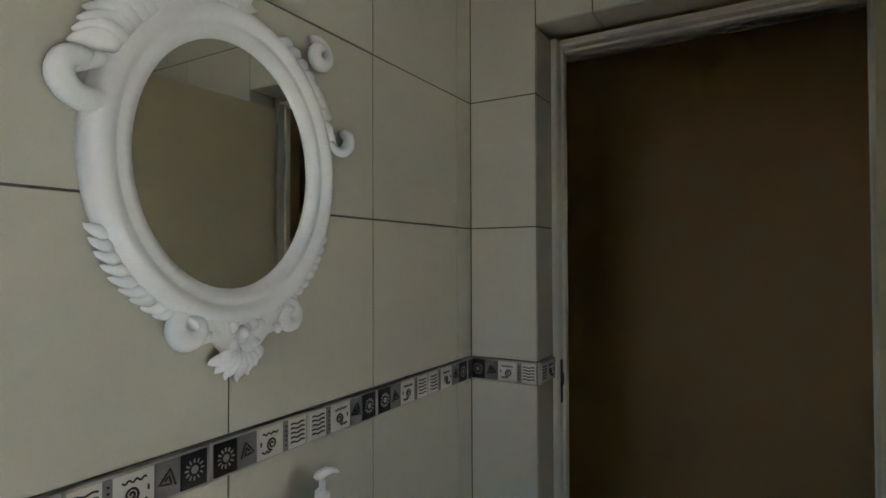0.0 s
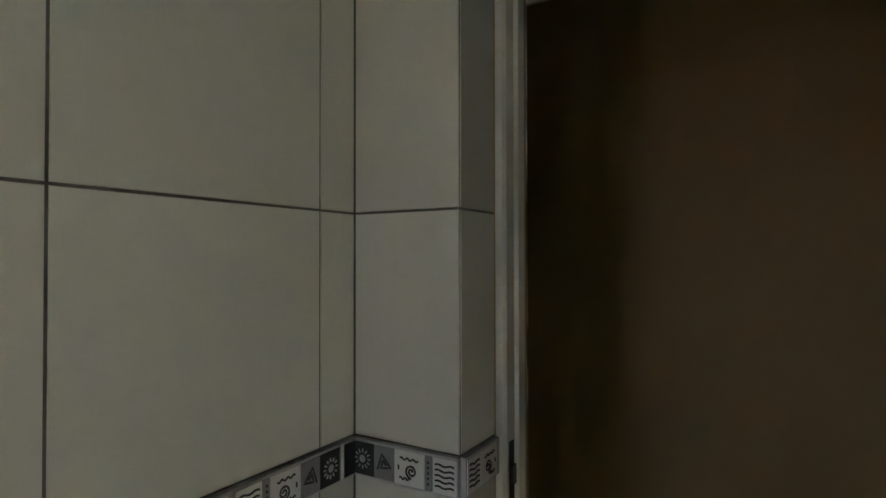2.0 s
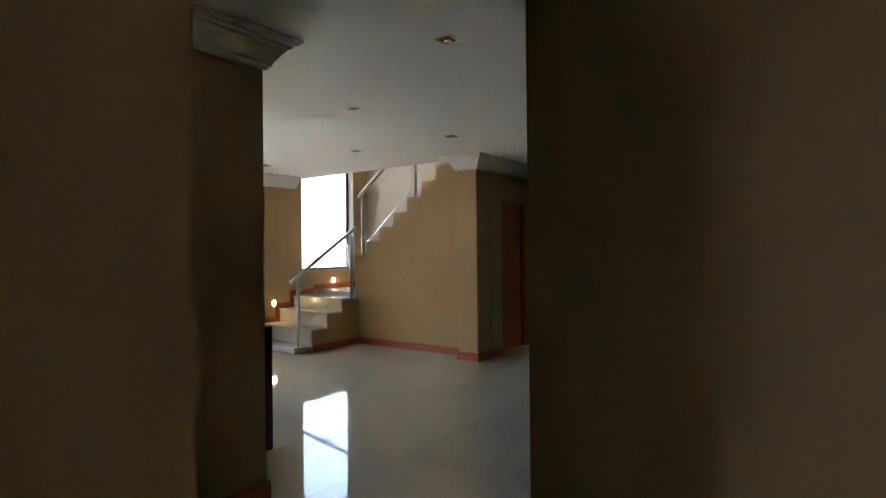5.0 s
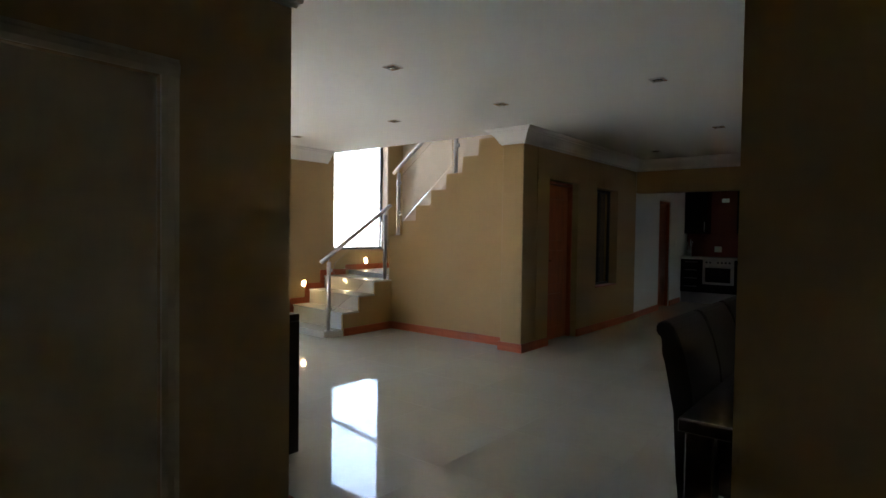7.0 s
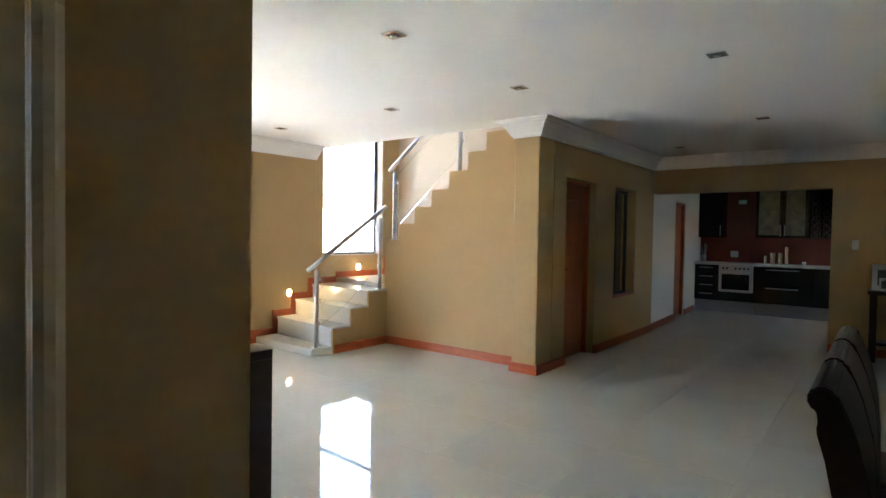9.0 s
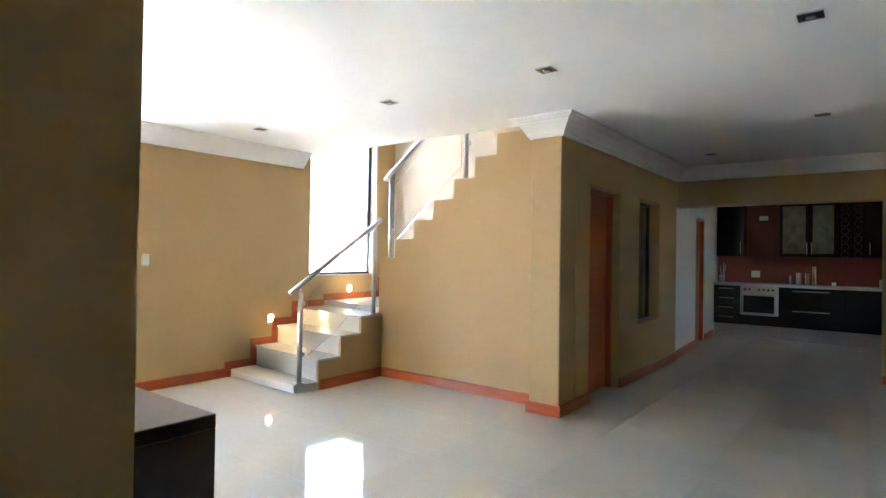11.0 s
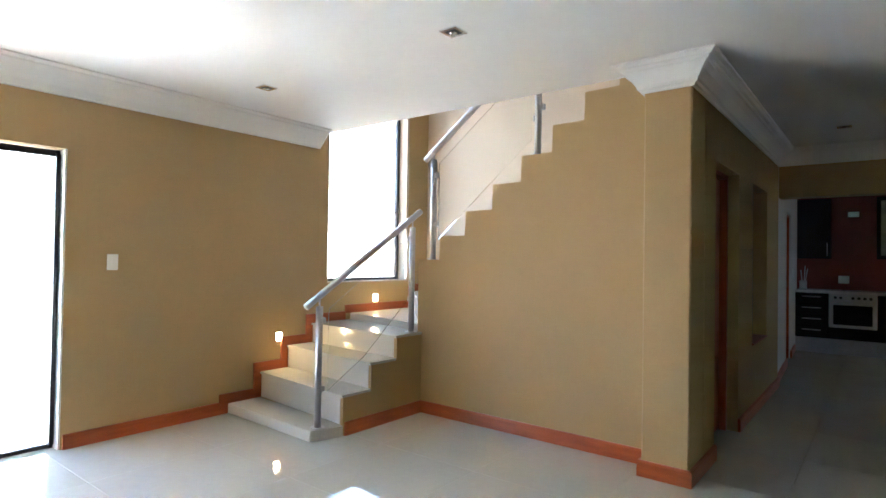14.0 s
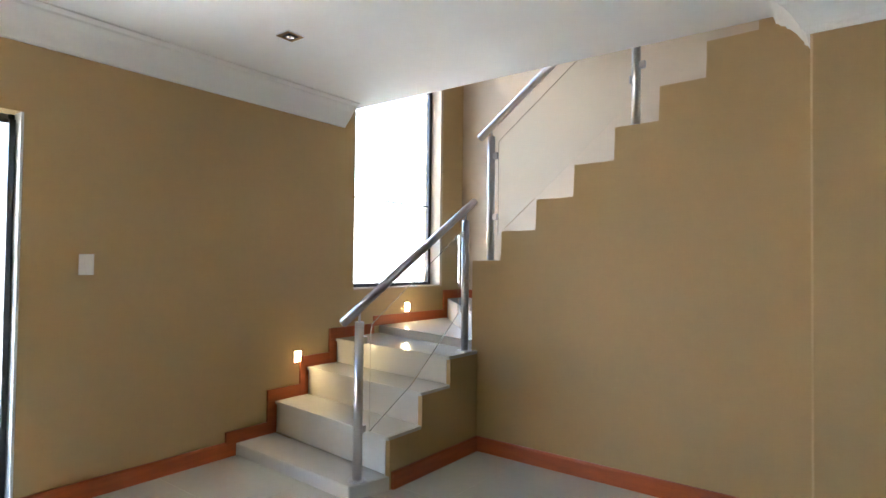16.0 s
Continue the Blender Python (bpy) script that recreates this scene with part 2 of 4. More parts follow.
# ---------------- the plan ----------------
XW = -7.566      # west wall of the living room
XB = -4.10       # west side of the dining area: the face of the stair block
YS = 7.777       # face of the wall under the upper flight
YP = 7.572       # face of the pier
XR = -6.363      # open side of the lower flight
YF = 9.27        # north wall of the stairwell
YC = 3.635       # south wall of the living room
XC = -3.00       # west wall of the passage
YK = 11.10       # wall between dining area and kitchen
YKB = 14.74      # back wall of the kitchen
XE = 1.70        # east wall
XK = -4.12       # west wall of the kitchen where it begins; it leans west by KS
KS = 0.05
HC = 2.56        # ceiling height
MX = -0.724      # bathroom wall with the mirror
EY = 1.507       # bathroom wall with the door
PN = 1.78        # passage side of the bathroom wall
RISE = 0.2027
YW = 7.70        # edge of the ceiling over the stairwell

# ---------------- structure: living room, passage, stairwell, kitchen ----------------
solid("floor_slab", box(XW - 0.3, -1.9, -0.2, XE + 0.3, YKB + 0.3, -0.012), GROUT, "beige cement bed under the floor tiles", "floor", "structure")
solid("ground", box(-60, -45, -0.6, 60, 60, -0.21), PATIO, "pale paved ground around the house", "ground", "structure")

WEST_HOLES = ((3.86, 5.44, 0.0, 2.04), (7.73, 8.93, 1.07, 3.7))
wall("wall_west", "x", XW - 0.24, XW, YC, YF, 0.0, 5.2, TAN, "tan painted plaster wall with a glass door and stair window", WEST_HOLES)
wall("wall_stair_north", "y", YF, YF + 0.22, XW - 0.24, XB - 0.3, 0.0, 5.2, CREAM_PAINT, "cream painted wall behind the upper stair flight")
wall("wall_south", "y", YC - 0.2, YC, XW - 0.24, XC, 0.0, HC + 0.4, TAN, "tan painted living room wall")
wall("wall_passage_west", "x", XC - 0.2, XC, PN, YC - 0.2, 0.0, HC + 0.4, TAN, "tan painted passage wall with a cream door", ((2.29, 3.04, 0.0, 1.95),))
XC2 = XC - 0.2
wall("wall_passage_north", "y", 2.84, 2.96, -0.95, XE, 0.0, HC, TAN, "brown-tan painted wall facing the bathroom door")
# the narrow first hole is added to let fill light into the dining area
wall("wall_east", "x", XE, XE + 0.2, PN, YKB, 0.0, HC + 0.4, TAN, "tan painted end wall with a kitchen window and an added fill window", ((9.3, 9.52, 1.0, 2.0), (12.8, 13.6, 1.15, 1.95),))
wall("wall_block_east", "x", XB - 0.22, XB, YS + 0.12, 11.1, 0.0, HC + 0.4, TAN, "tan painted wall with a wooden door and inner window",
     ((8.19, 8.985, 0.0, 2.035), (9.585, 10.35, 0.615, 2.035)))
kitchen_west = wall("wall_kitchen_west", "x", XK - 0.22, XK, 11.101, YKB, 0.0, HC, WHITE_PAINT, "white painted kitchen wall with a doorway", ((12.57, 13.35, 0.0, 2.02),))
for v in kitchen_west.data.vertices:
    v.co.x -= (v.co.y - YK) * KS
wall("wall_kitchen_opening", "y", YK, YK + 0.2, XB + 0.003, XE, 0.0, HC, TAN, "tan painted wall with a wide kitchen opening", ((XB - 0.1, -1.91, 0.0, 2.05),))
wall("wall_kitchen_back", "y", YKB, YKB + 0.2, XB - 0.6, XE, 0.0, HC, RED_WALL, "dark red painted kitchen back wall")
solid("pier", box(-4.385, YP, 0.0, XB, YS + 0.12, HC + 0.3, 0.010), TAN, "tan painted square pier at the stair wall end", "pier", "structure")

# closed rooms behind the open doors of the block
wall("wall_block_back", "x", -5.9, -5.8, YF + 0.22, YKB, 0.0, HC, TAN, "tan wall of the room behind the doors")

# ceilings
solid("ceiling", box(XC2, PN, HC, XE, YC - 0.2, HC + 0.2), CEIL, "white painted passage ceiling", "ceiling", "structure")
solid("ceiling_living", box(XW, YC - 0.2, HC, XE, YW, HC + 0.2), CEIL, "white painted living room ceiling", "ceiling", "structure")
solid("ceiling_dining", box(-4.42, YW, HC, XE, YK, HC + 0.2), CEIL, "white painted dining area ceiling", "ceiling", "structure")
solid("ceiling_kitchen", box(-5.9, YK, HC, XE, YKB, HC + 0.2), CEIL, "white kitchen ceiling", "ceiling", "structure")
solid("ceiling_stairwell", box(XW, YW - 0.2, 5.2, -3.2, YF, 5.3), CEIL, "white ceiling high over the stairs", "ceiling", "structure")
wall("wall_upper_south", "y", YW - 0.2, YW - 0.01, XW, -3.2, HC + 0.2, 5.2, CREAM_PAINT, "cream painted upper stairwell wall")
wall("wall_upper_north", "y", YF, YF + 0.22, XB - 0.3, -3.2, HC + 0.2, 5.2, CREAM_PAINT, "cream painted wall behind the upper landing")
wall("wall_upper_east", "x", -3.4, -3.2, YW, YF, HC + 0.2, 5.2, CREAM_PAINT, "cream painted upper landing wall")
solid("ceiling_block", box(-5.9, YF + 0.22, 2.3, XB - 0.5, YKB, 2.4), CEIL, "ceiling of the room behind the doors", "ceiling", "structure")

# cornices and skirtings
CORN = [(0.0, 2.390), (0.016, 2.390), (0.022, 2.404), (0.036, 2.412), (0.040, 2.430), (0.052, 2.446), (0.072, 2.478), (0.098, 2.506), (0.112, 2.512),
        (0.118, 2.526), (0.138, 2.532), (0.150, 2.546), (0.160, 2.548), (0.160, HC), (0.0, HC)]


COVE = [(0.0, 2.390), (0.018, 2.392), (0.022, 2.402), (0.060, 2.440), (0.104, 2.494), (0.140, 2.528), (0.146, 2.540), (0.180, 2.552), (0.180, HC), (0.0, HC)]


def cornice(path, label, profile=CORN):
    solid("cornice", sweep_mesh(path, profile), CORNICE, label, "cornice", "structure")


cornice([(XC, PN), (XC, YC), (XW, YC)][::-1], "white moulded plaster cornice round the passage corner")
cornice([(XW, YW - 0.10), (XW, YC)], "white moulded plaster cornice over the living room wall", COVE)
cornice([(XE, YK), (XB, YK), (XB, YP), (-4.385, YP), (-4.385, YS)], "white moulded plaster cornice round the pier")
cornice([(XE, 2.84), (-0.95, 2.84), (-0.95, 2.96), (XE, 2.96)], "white moulded plaster cornice round the passage wall")
cornice([(XC, PN), (-0.56, PN)], "white moulded plaster cornice over the bathroom wall")
SK = [(0.0, 0.0), (0.02, 0.0), (0.02, 0.088), (0.014, 0.10), (0.0, 0.10)]


def skirting(path, label="orange-stained wooden skirting board on the tiled floor"):
    solid("baseboard", sweep_mesh(path, SK), SKIRT, label, "skirting", "structure")


skirting([(XC, 3.125), (XC, YC), (XW, YC)][::-1])
skirting([(XC, PN), (XC, 2.21)][::-1])
skirting([(XW, 6.589), (XW, 5.45)])
skirting([(XB, 8.19), (XB, YP), (-4.385, YP), (-4.385, YS), (XR, YS), (XR, 6.90)])
skirting([(XK - 0.0735, 12.57), (XK, YK), (XB, YK - 0.01), (XB, 8.985)])
skirting([(XK - 0.153, 14.16), (XK - 0.1125, 13.35)])
skirting([(XE, YK), (-1.91, YK)])
skirting([(XE, 2.84), (-0.95, 2.84), (-0.95, 2.96), (XE, 2.96)])

# ---------------- stairs ----------------
def tread_z(n):
    return {1: 0.08, 4: 0.69, 5: 0.755, 6: 0.945}.get(n, 0.1 + RISE * (n - 1))


NX, NY = -6.39, YS + 0.004
stairs = thing("staircase", (0, 0, 0), "cream tiled winding staircase with tan painted sides", "staircase")
RY = [6.63, 6.881, 7.168, 7.456]
RYL = [6.665, 6.985, 7.265, 7.545]
prof = [(RY[1] + 0.004, 0.0)]
for n in (2, 3, 4):
    prof += [(RY[n - 1] + 0.004, tread_z(n) - 0.022), (RY[n] + 0.004 if n < 4 else YS - 0.001, tread_z(n) - 0.022)]
prof += [(YS - 0.001, 0.0)]
part("stringer", prism(prof, "x", XR - 0.03, XR), TAN, stairs, "tan painted solid stair side")
part("step", prism([(XW + 0.001, RYL[0]), (-6.425, RY[0]), (-6.352, RY[1] - 0.002), (XW + 0.001, RYL[1] - 0.002)], "z", 0.0, 0.079, None, 0.005), STEP_TILE, stairs, "low cream tiled bottom step")
for n in (2, 3, 4):
    z = tread_z(n)
    part("riser", prism([(XW + 0.001, RYL[n - 1]), (XR - 0.031, RY[n - 1]), (XR - 0.031, YS - 0.002), (XW + 0.001, YS - 0.002)], "z", tread_z(n - 1) + 0.001, z - 0.022), STEP_TILE, stairs)
    back = [(XR + 0.004, RY[n] - 0.001), (XW + 0.001, RYL[n] - 0.001)] if n < 4 else [(XR + 0.004, NY - 0.005), (NX, NY), (XW + 0.001, 8.04)]
    part("tread", prism([(XW + 0.001, RYL[n - 1] - 0.014), (XR + 0.004, RY[n - 1] - 0.014)] + back, "z", z - 0.0215, z, None, 0.003), STEP_TILE, stairs)
win5 = [(NX, NY), (NX - 0.02, NY + 0.02), (XW + 0.002, 9.02), (XW + 0.002, 8.04)]
win6 = [(NX - 0.02, NY + 0.02), (-6.415, NY + 0.05), (-7.05, YF - 0.002), (XW + 0.002, YF - 0.002), (XW + 0.002, 9.02)]
win7 = [(-6.4145, NY + 0.06), (-6.4145, YF - 0.002), (-7.045, YF - 0.002)]
part("winder", prism(win7, "z", 0.2, 1.10), STEP_TILE, stairs)
part("tread", prism(win7, "z", 1.1005, 1.125), STEP_TILE, stairs)
for k, poly in ((5, win5), (6, win6)):
    part("winder", prism(poly, "z", 0.2, tread_z(k) - 0.0215), STEP_TILE, stairs)
    part("tread", prism(poly, "z", tread_z(k) - 0.021, tread_z(k), None, 0.003), STEP_TILE, stairs)
GX = [-6.413, -6.176, -5.912, -5.648, -5.388, -5.126, -4.875, -4.62, -4.36]
for i, n in enumerate(range(7, 15)):
    x0, x1, z = GX[i], GX[i + 1], tread_z(n)
    part("riser", box(x0 + 0.001, YS + 0.121, tread_z(n - 1) + 0.001 if n > 7 else 0.9, x0 + 0.012, YF - 0.002, z - 0.022), STEP_TILE, stairs)
    part("tread", box(x0 - 0.014, YS + 0.121, z - 0.0215, x1 + 0.001, YF - 0.002, z, 0.003), STEP_TILE, stairs)
    part("landing_base", box(x0 + 0.013, YS + 0.121, z - 0.20, x1 - 0.001, YF - 0.002, z - 0.022), TAN, stairs)
part("landing", box(-4.36, YS + 0.121, tread_z(15) - 0.2, -3.4, YF - 0.002, tread_z(15)), STEP_TILE, stairs, "cream tiled upper landing")
# the stepped wall under the upper flight
prof = [(GX[0], 0.0)]
for i, n in enumerate(range(7, 15)):
    prof += [(GX[i], tread_z(n) + 0.004), (GX[i + 1], tread_z(n) + 0.004)]
prof = prof[:-1] + [(-4.386, tread_z(14) + 0.004), (-4.386, 0.0)]
solid("wall_stair_side", prism(prof, "y", YS, YS + 0.12, None, 0.003), TAN, "tan painted wall stepped along the upper stair flight", "wall", "structure")
# stepped skirting on the west wall
sk = thing("stair_skirting", (0, 0, 0), "orange-stained stepped wooden skirting along the stairs", "skirting", kind="structure")
runs = [(RYL[0], RYL[1] - 0.02, 0.08), (RYL[1], RYL[2] - 0.02, tread_z(2)), (RYL[2], RYL[3] - 0.02, tread_z(3)), (RYL[3], 8.02, tread_z(4)), (8.04, 8.99, tread_z(5)), (9.02, YF - 0.003, tread_z(6))]
for i, (y0, y1, z) in enumerate(runs):
    end = runs[i + 1][0] - 0.0765 if i < 5 else y1
    part("skirting_board", box(XW + 0.0015, y0 - 0.0755, z + 0.001, XW + 0.018, end, z + 0.085), SKIRT, sk)
    prev = 0.0 if i == 0 else runs[i - 1][2] + 0.0855
    if z > prev:
        part("skirting_board", box(XW + 0.0015, y0 - 0.0755, prev - (0.0855 if i else 0), XW + 0.018, y0 - 0.0005, z + 0.0005), SKIRT, sk)
part("skirting_board", box(XW + 0.02, YF - 0.018, tread_z(6) + 0.001, -7.06, YF - 0.0015, tread_z(6) + 0.085, 0.003), SKIRT, sk)


def railing(name, label, posts, rail, panes):
    r = thing(name, (0, 0, 0), label, "stair railing", "stainless steel stair railings")
    for px, py, pz, top, sides in posts:
        post = part("post", cyl((px, py, pz), (px, py, top), 0.026, None, 24, None, 0.002), INOX, r, smooth=True)
        part("base_flange", cyl((px, py, pz), (px, py, pz + 0.008), 0.052, None, 24, None, 0.002), INOX, post)
        part("pin", cyl((px, py, top), (px, py, top + 0.06), 0.007, None, 12), INOX, post)
        for dx, dy, zc in sides:
            part("glass_clamp", box(px + dx * 0.018 - 0.016, py + dy * 0.018 - 0.016, zc - 0.022, px + dx * 0.045 + 0.012, py + dy * 0.045 + 0.012, zc + 0.022, 0.004), INOX, post)
    tu = cyl(rail[0], rail[1], 0.0255, None, 28, None, 0.003)
    part("handrail", tu, INOX, r, "round brushed steel handrail", smooth=True)
    for axis, poly, a in panes:
        g = part("glass_panel", prism(poly, axis, a - 0.004, a + 0.004, None, 0.0008), THIN_GLASS, r, "clear glass infill panel")
        g.visible_shadow = False
    return r


railing("stair_railing", "brushed stainless steel handrail on round posts with glass", [
    (-6.455, 6.72, 0.079, 0.965, ((0, 1, 0.86), (0, 1, 0.36))), (-6.42, 7.70, tread_z(4), 1.60, ((0, -1, 1.50), (0, -1, 0.98)))],
    ((-6.462, 6.60, 0.965), (-6.415, 7.80, 1.745)),
    [("x", [(6.79, 0.34), (6.79, 0.90), (6.80, 0.95), (7.64, 1.50), (7.64, 0.95), (7.16, 0.55)], -6.435)])
railing("stair_railing", "brushed stainless steel handrail rising past glass panels", [
    (-6.30, YS + 0.06, tread_z(7) + 0.004, 2.20, ((1, 0, 2.06), (1, 0, 1.63))), (-5.28, YS + 0.06, tread_z(11) + 0.004, 2.98, ((-1, 0, 2.42), (1, 0, 2.50)))],
    ((-6.40, YS + 0.06, 2.20), (-4.70, YS + 0.06, 3.47)),
    [("y", [(-6.24, 1.50), (-6.24, 2.16), (-5.34, 2.86), (-5.34, 2.26)], YS + 0.06)])


def step_light(y, z):
    s = thing("step_light", (XW, y, z), "small glowing recessed wall light above the stairs", "wall light", "recessed stair lights")
    part("bezel", box(0.0005, -0.035, -0.045, 0.006, 0.035, 0.045, 0.002), CHROME, s)
    part("lens", box(0.0065, -0.027, -0.037, 0.010, 0.027, 0.037, 0.002), LAMP_GLOW, s, "glowing warm lens")
    lamp = window_light("step_lamp", pose(XW + 0.02, y, z, 0, -90, 0), 0.05, 0.07, 0.0016, (1.0, 0.66, 0.32))
    lamp.parent = None


step_light(7.17, 0.592)
step_light(8.40, 0.893)


# ---------------- west openings ----------------
def frame_rails(owner, x0, x1, y0, y1, z0, z1, w, mullions=(), transoms=(), glass=GLASS):
    part("window_frame", box(x0, y0, z0, x1, y0 + w, z1, 0.003), ALU, owner)
    part("window_frame", box(x0, y1 - w, z0, x1, y1, z1, 0.003), ALU, owner)
    part("window_frame", box(x0 + 0.001, y0 + w, z1 - w, x1 - 0.001, y1 - w, z1 - 0.001, 0.003), ALU, owner)
    part("window_frame", box(x0 + 0.001, y0 + w, z0 + 0.001, x1 - 0.001, y1 - w, z0 + w, 0.003), ALU, owner)
    for m in mullions:
        part("mullion", box(x0 + 0.004, m - w / 2, z0 + w, x1 - 0.004, m + w / 2, z1 - w, 0.003), ALU, owner)
    for t in transoms:
        part("transom", box(x0 + 0.005, y0 + w, t - 0.007, x1 - 0.005, y1 - w, t + 0.007, 0.003), ALU, owner)
    g = part("pane", box((x0 + x1) / 2 - 0.003, y0 + w * 0.5, z0 + w * 0.5, (x0 + x1) / 2 + 0.003, y1 - w * 0.5, z1 - w * 0.5), glass, owner)
    g.visible_shadow = False


w1 = thing("window_1", (0, 0, 0), "tall dark-framed aluminium stair window, daylight outside", "window", kind="structure")
frame_rails(w1, XW - 0.16, XW - 0.12, 7.732, 8.895, 1.075, 3.695, 0.038, (), (1.86, 3.0), DIMMING_GLASS)
part("window_sill", box(XW - 0.118, 7.733, 1.071, XW - 0.001, 8.928, 1.082, 0.002), CREAM_PAINT, w1)
part("reveal_lining", box(XW - 0.16, 8.896, 1.083, XW - 0.002, 8.929, 3.69), CREAM_PAINT, w1)
d1 = thing("door_1", (0, 0, 0), "dark aluminium sliding glass door to a bright patio", "door", kind="structure")
frame_rails(d1, XW - 0.13, XW - 0.09, 3.861, 5.425, 0.001, 2.035, 0.03, (4.62,))
part("reveal_lining", box(XW - 0.23, 5.426, 0.001, XW - 0.001, 5.438, 2.038), WHITE_PAINT, d1)
part("sliding_stile", box(XW - 0.088, 5.392, 0.03, XW - 0.055, 5.42, 2.005, 0.003), ALU, d1)
part("sliding_stile", box(XW - 0.086, 3.90, 1.982, XW - 0.057, 5.391, 2.004, 0.003), ALU, d1)
solid("garden_wall", box(-15.0, -6, -0.2, -14.7, 22, 2.6), GARDEN, "white plastered garden wall across the patio", "garden wall")
# unseen walls added south and east to keep horizon light off the windows
solid("boundary_wall", box(-14.6, -5.0, -0.2, 8.0, -4.8, 2.0), BLOCKER, "unseen dark brown wall added to block low sky behind the house", "boundary wall")
solid("boundary_wall", box(7.8, -4.79, -0.2, 8.0, 22, 2.0), BLOCKER, "unseen dark brown wall added to block low sky beside the house", "boundary wall")

# ---------------- bathroom ----------------
XBE, YBS = 1.25, -1.75
wall("wall_bath_west", "x", MX - 0.16, MX - 0.0022, YBS, EY + 0.0022, 0.0, 2.6, BATH_GROUT, "cream tiled bathroom wall behind the mirror")
bath_north = wall("wall_bath_north", "y", EY + 0.0022, PN, MX - 0.16, XE, 0.0, HC + 0.2, TAN, "wall with the bathroom doorway, tiled inside", ((-0.5152, 0.3022, 0.0, 2.0392),))
bath_north.data.materials.append(BATH_GROUT)
for p in bath_north.data.polygons:
    p.material_index = 1 if p.center.y < EY + 0.01 else 0
part("grout_bed", box(-0.5150, EY + 0.003, 0.0, -0.5142, 1.6305, 2.037), BATH_GROUT, bath_north)
wall("wall_passage_south", "y", PN - 0.15, PN, XC2, MX - 0.16, 0.0, HC + 0.2, TAN, "tan painted passage wall beside the bathroom")
# the hole in the east wall is added for fill light on the mirror wall
wall("wall_bath_east", "x", XBE, XBE + 0.15, YBS, EY + 0.008, 0.0, 2.6, WALL_TILE, "cream tiled bathroom side wall with an added fill window", ((-0.68, 0.32, 0.25, 1.2),))
wall("wall_bath_south", "y", YBS - 0.2, YBS, MX - 0.16, XBE + 0.15, 0.0, 2.6, WALL_TILE, "cream tiled bathroom end wall with a window", ((-0.68, -0.02, 0.9, 2.1),))
solid("ceiling_bathroom", box(MX - 0.16, YBS - 0.2, 2.6, XBE + 0.15, EY + 0.008, 2.75), CEIL, "white bathroom ceiling", "ceiling", "structure")
# unseen low side window, added so that more light reaches the tiles
bx = thing("fill_window_6", (0, 0, 0), "unseen window added to brighten the bathroom tiles", "window", kind="structure")
frame_rails(bx, XBE + 0.08, XBE + 0.12, -0.678, 0.318, 0.252, 1.198, 0.04)
bw = thing("window_2", (0, 0, 0), "bathroom window with a dark metal frame", "window", kind="structure")
for x0, x1 in ((-0.678, -0.64), (-0.06, -0.022)):
    part("window_frame", box(x0, YBS - 0.12, 0.902, x1, YBS - 0.08, 2.098, 0.003), ALU, bw)
for z0, z1 in ((0.903, 0.941), (2.059, 2.097)):
    part("window_frame", box(-0.639, YBS - 0.119, z0, -0.061, YBS - 0.081, z1, 0.003), ALU, bw)
part("pane", box(-0.65, YBS - 0.103, 0.93, -0.05, YBS - 0.097, 2.07), GLASS, bw, "clear glass pane").visible_shadow = False
# narrow unseen window, added only as fill light for the dining area
ew = thing("fill_window_5", (0, 0, 0), "unseen window added to brighten the dining area", "window", kind="structure")
frame_rails(ew, XE + 0.10, XE + 0.14, 9.302, 9.518, 1.002, 1.998, 0.025)
kw = thing("window_4", (0, 0, 0), "kitchen window with a dark metal frame", "window", kind="structure")
frame_rails(kw, XE + 0.10, XE + 0.14, 12.802, 13.598, 1.152, 1.948, 0.04, (13.2,))

# steel door frame and the leaf, open against the east side
df = thing("door_2", (0, 0, 0), "cream bathroom door standing open in a painted steel frame", "door", kind="structure")
FR = [(1.632, -0.512), (1.632, -0.499), (1.640, -0.494), (1.672, -0.494), (1.676, -0.487), (1.696, -0.484), (1.700, -0.512)]
part("jamb", prism([(x, y) for y, x in FR], "z", 0.0, 2.036), STEEL_FRAME, df)
part("jamb", prism([(-0.213 - x, y) for y, x in FR], "z", 0.0, 2.036), STEEL_FRAME, df)
part("frame_head", prism([(y, 1.516 - x) for y, x in [(a, b * 1.0) for a, b in FR]], "x", -0.4835, 0.2705), STEEL_FRAME, df)
leaf = part("door_leaf", box(0.275, 0.79, 0.012, 0.313, 1.625, 1.985, 0.003), DOOR_CREAM, df, "cream painted door leaf")
part("strike_plate", box(-0.4935, 1.646, 0.93, -0.4915, 1.664, 1.06, 0.0005), RUBBER, df)
part("latch", box(-0.4915, 1.65, 0.985, -0.486, 1.662, 1.02, 0.001), RUBBER, df)


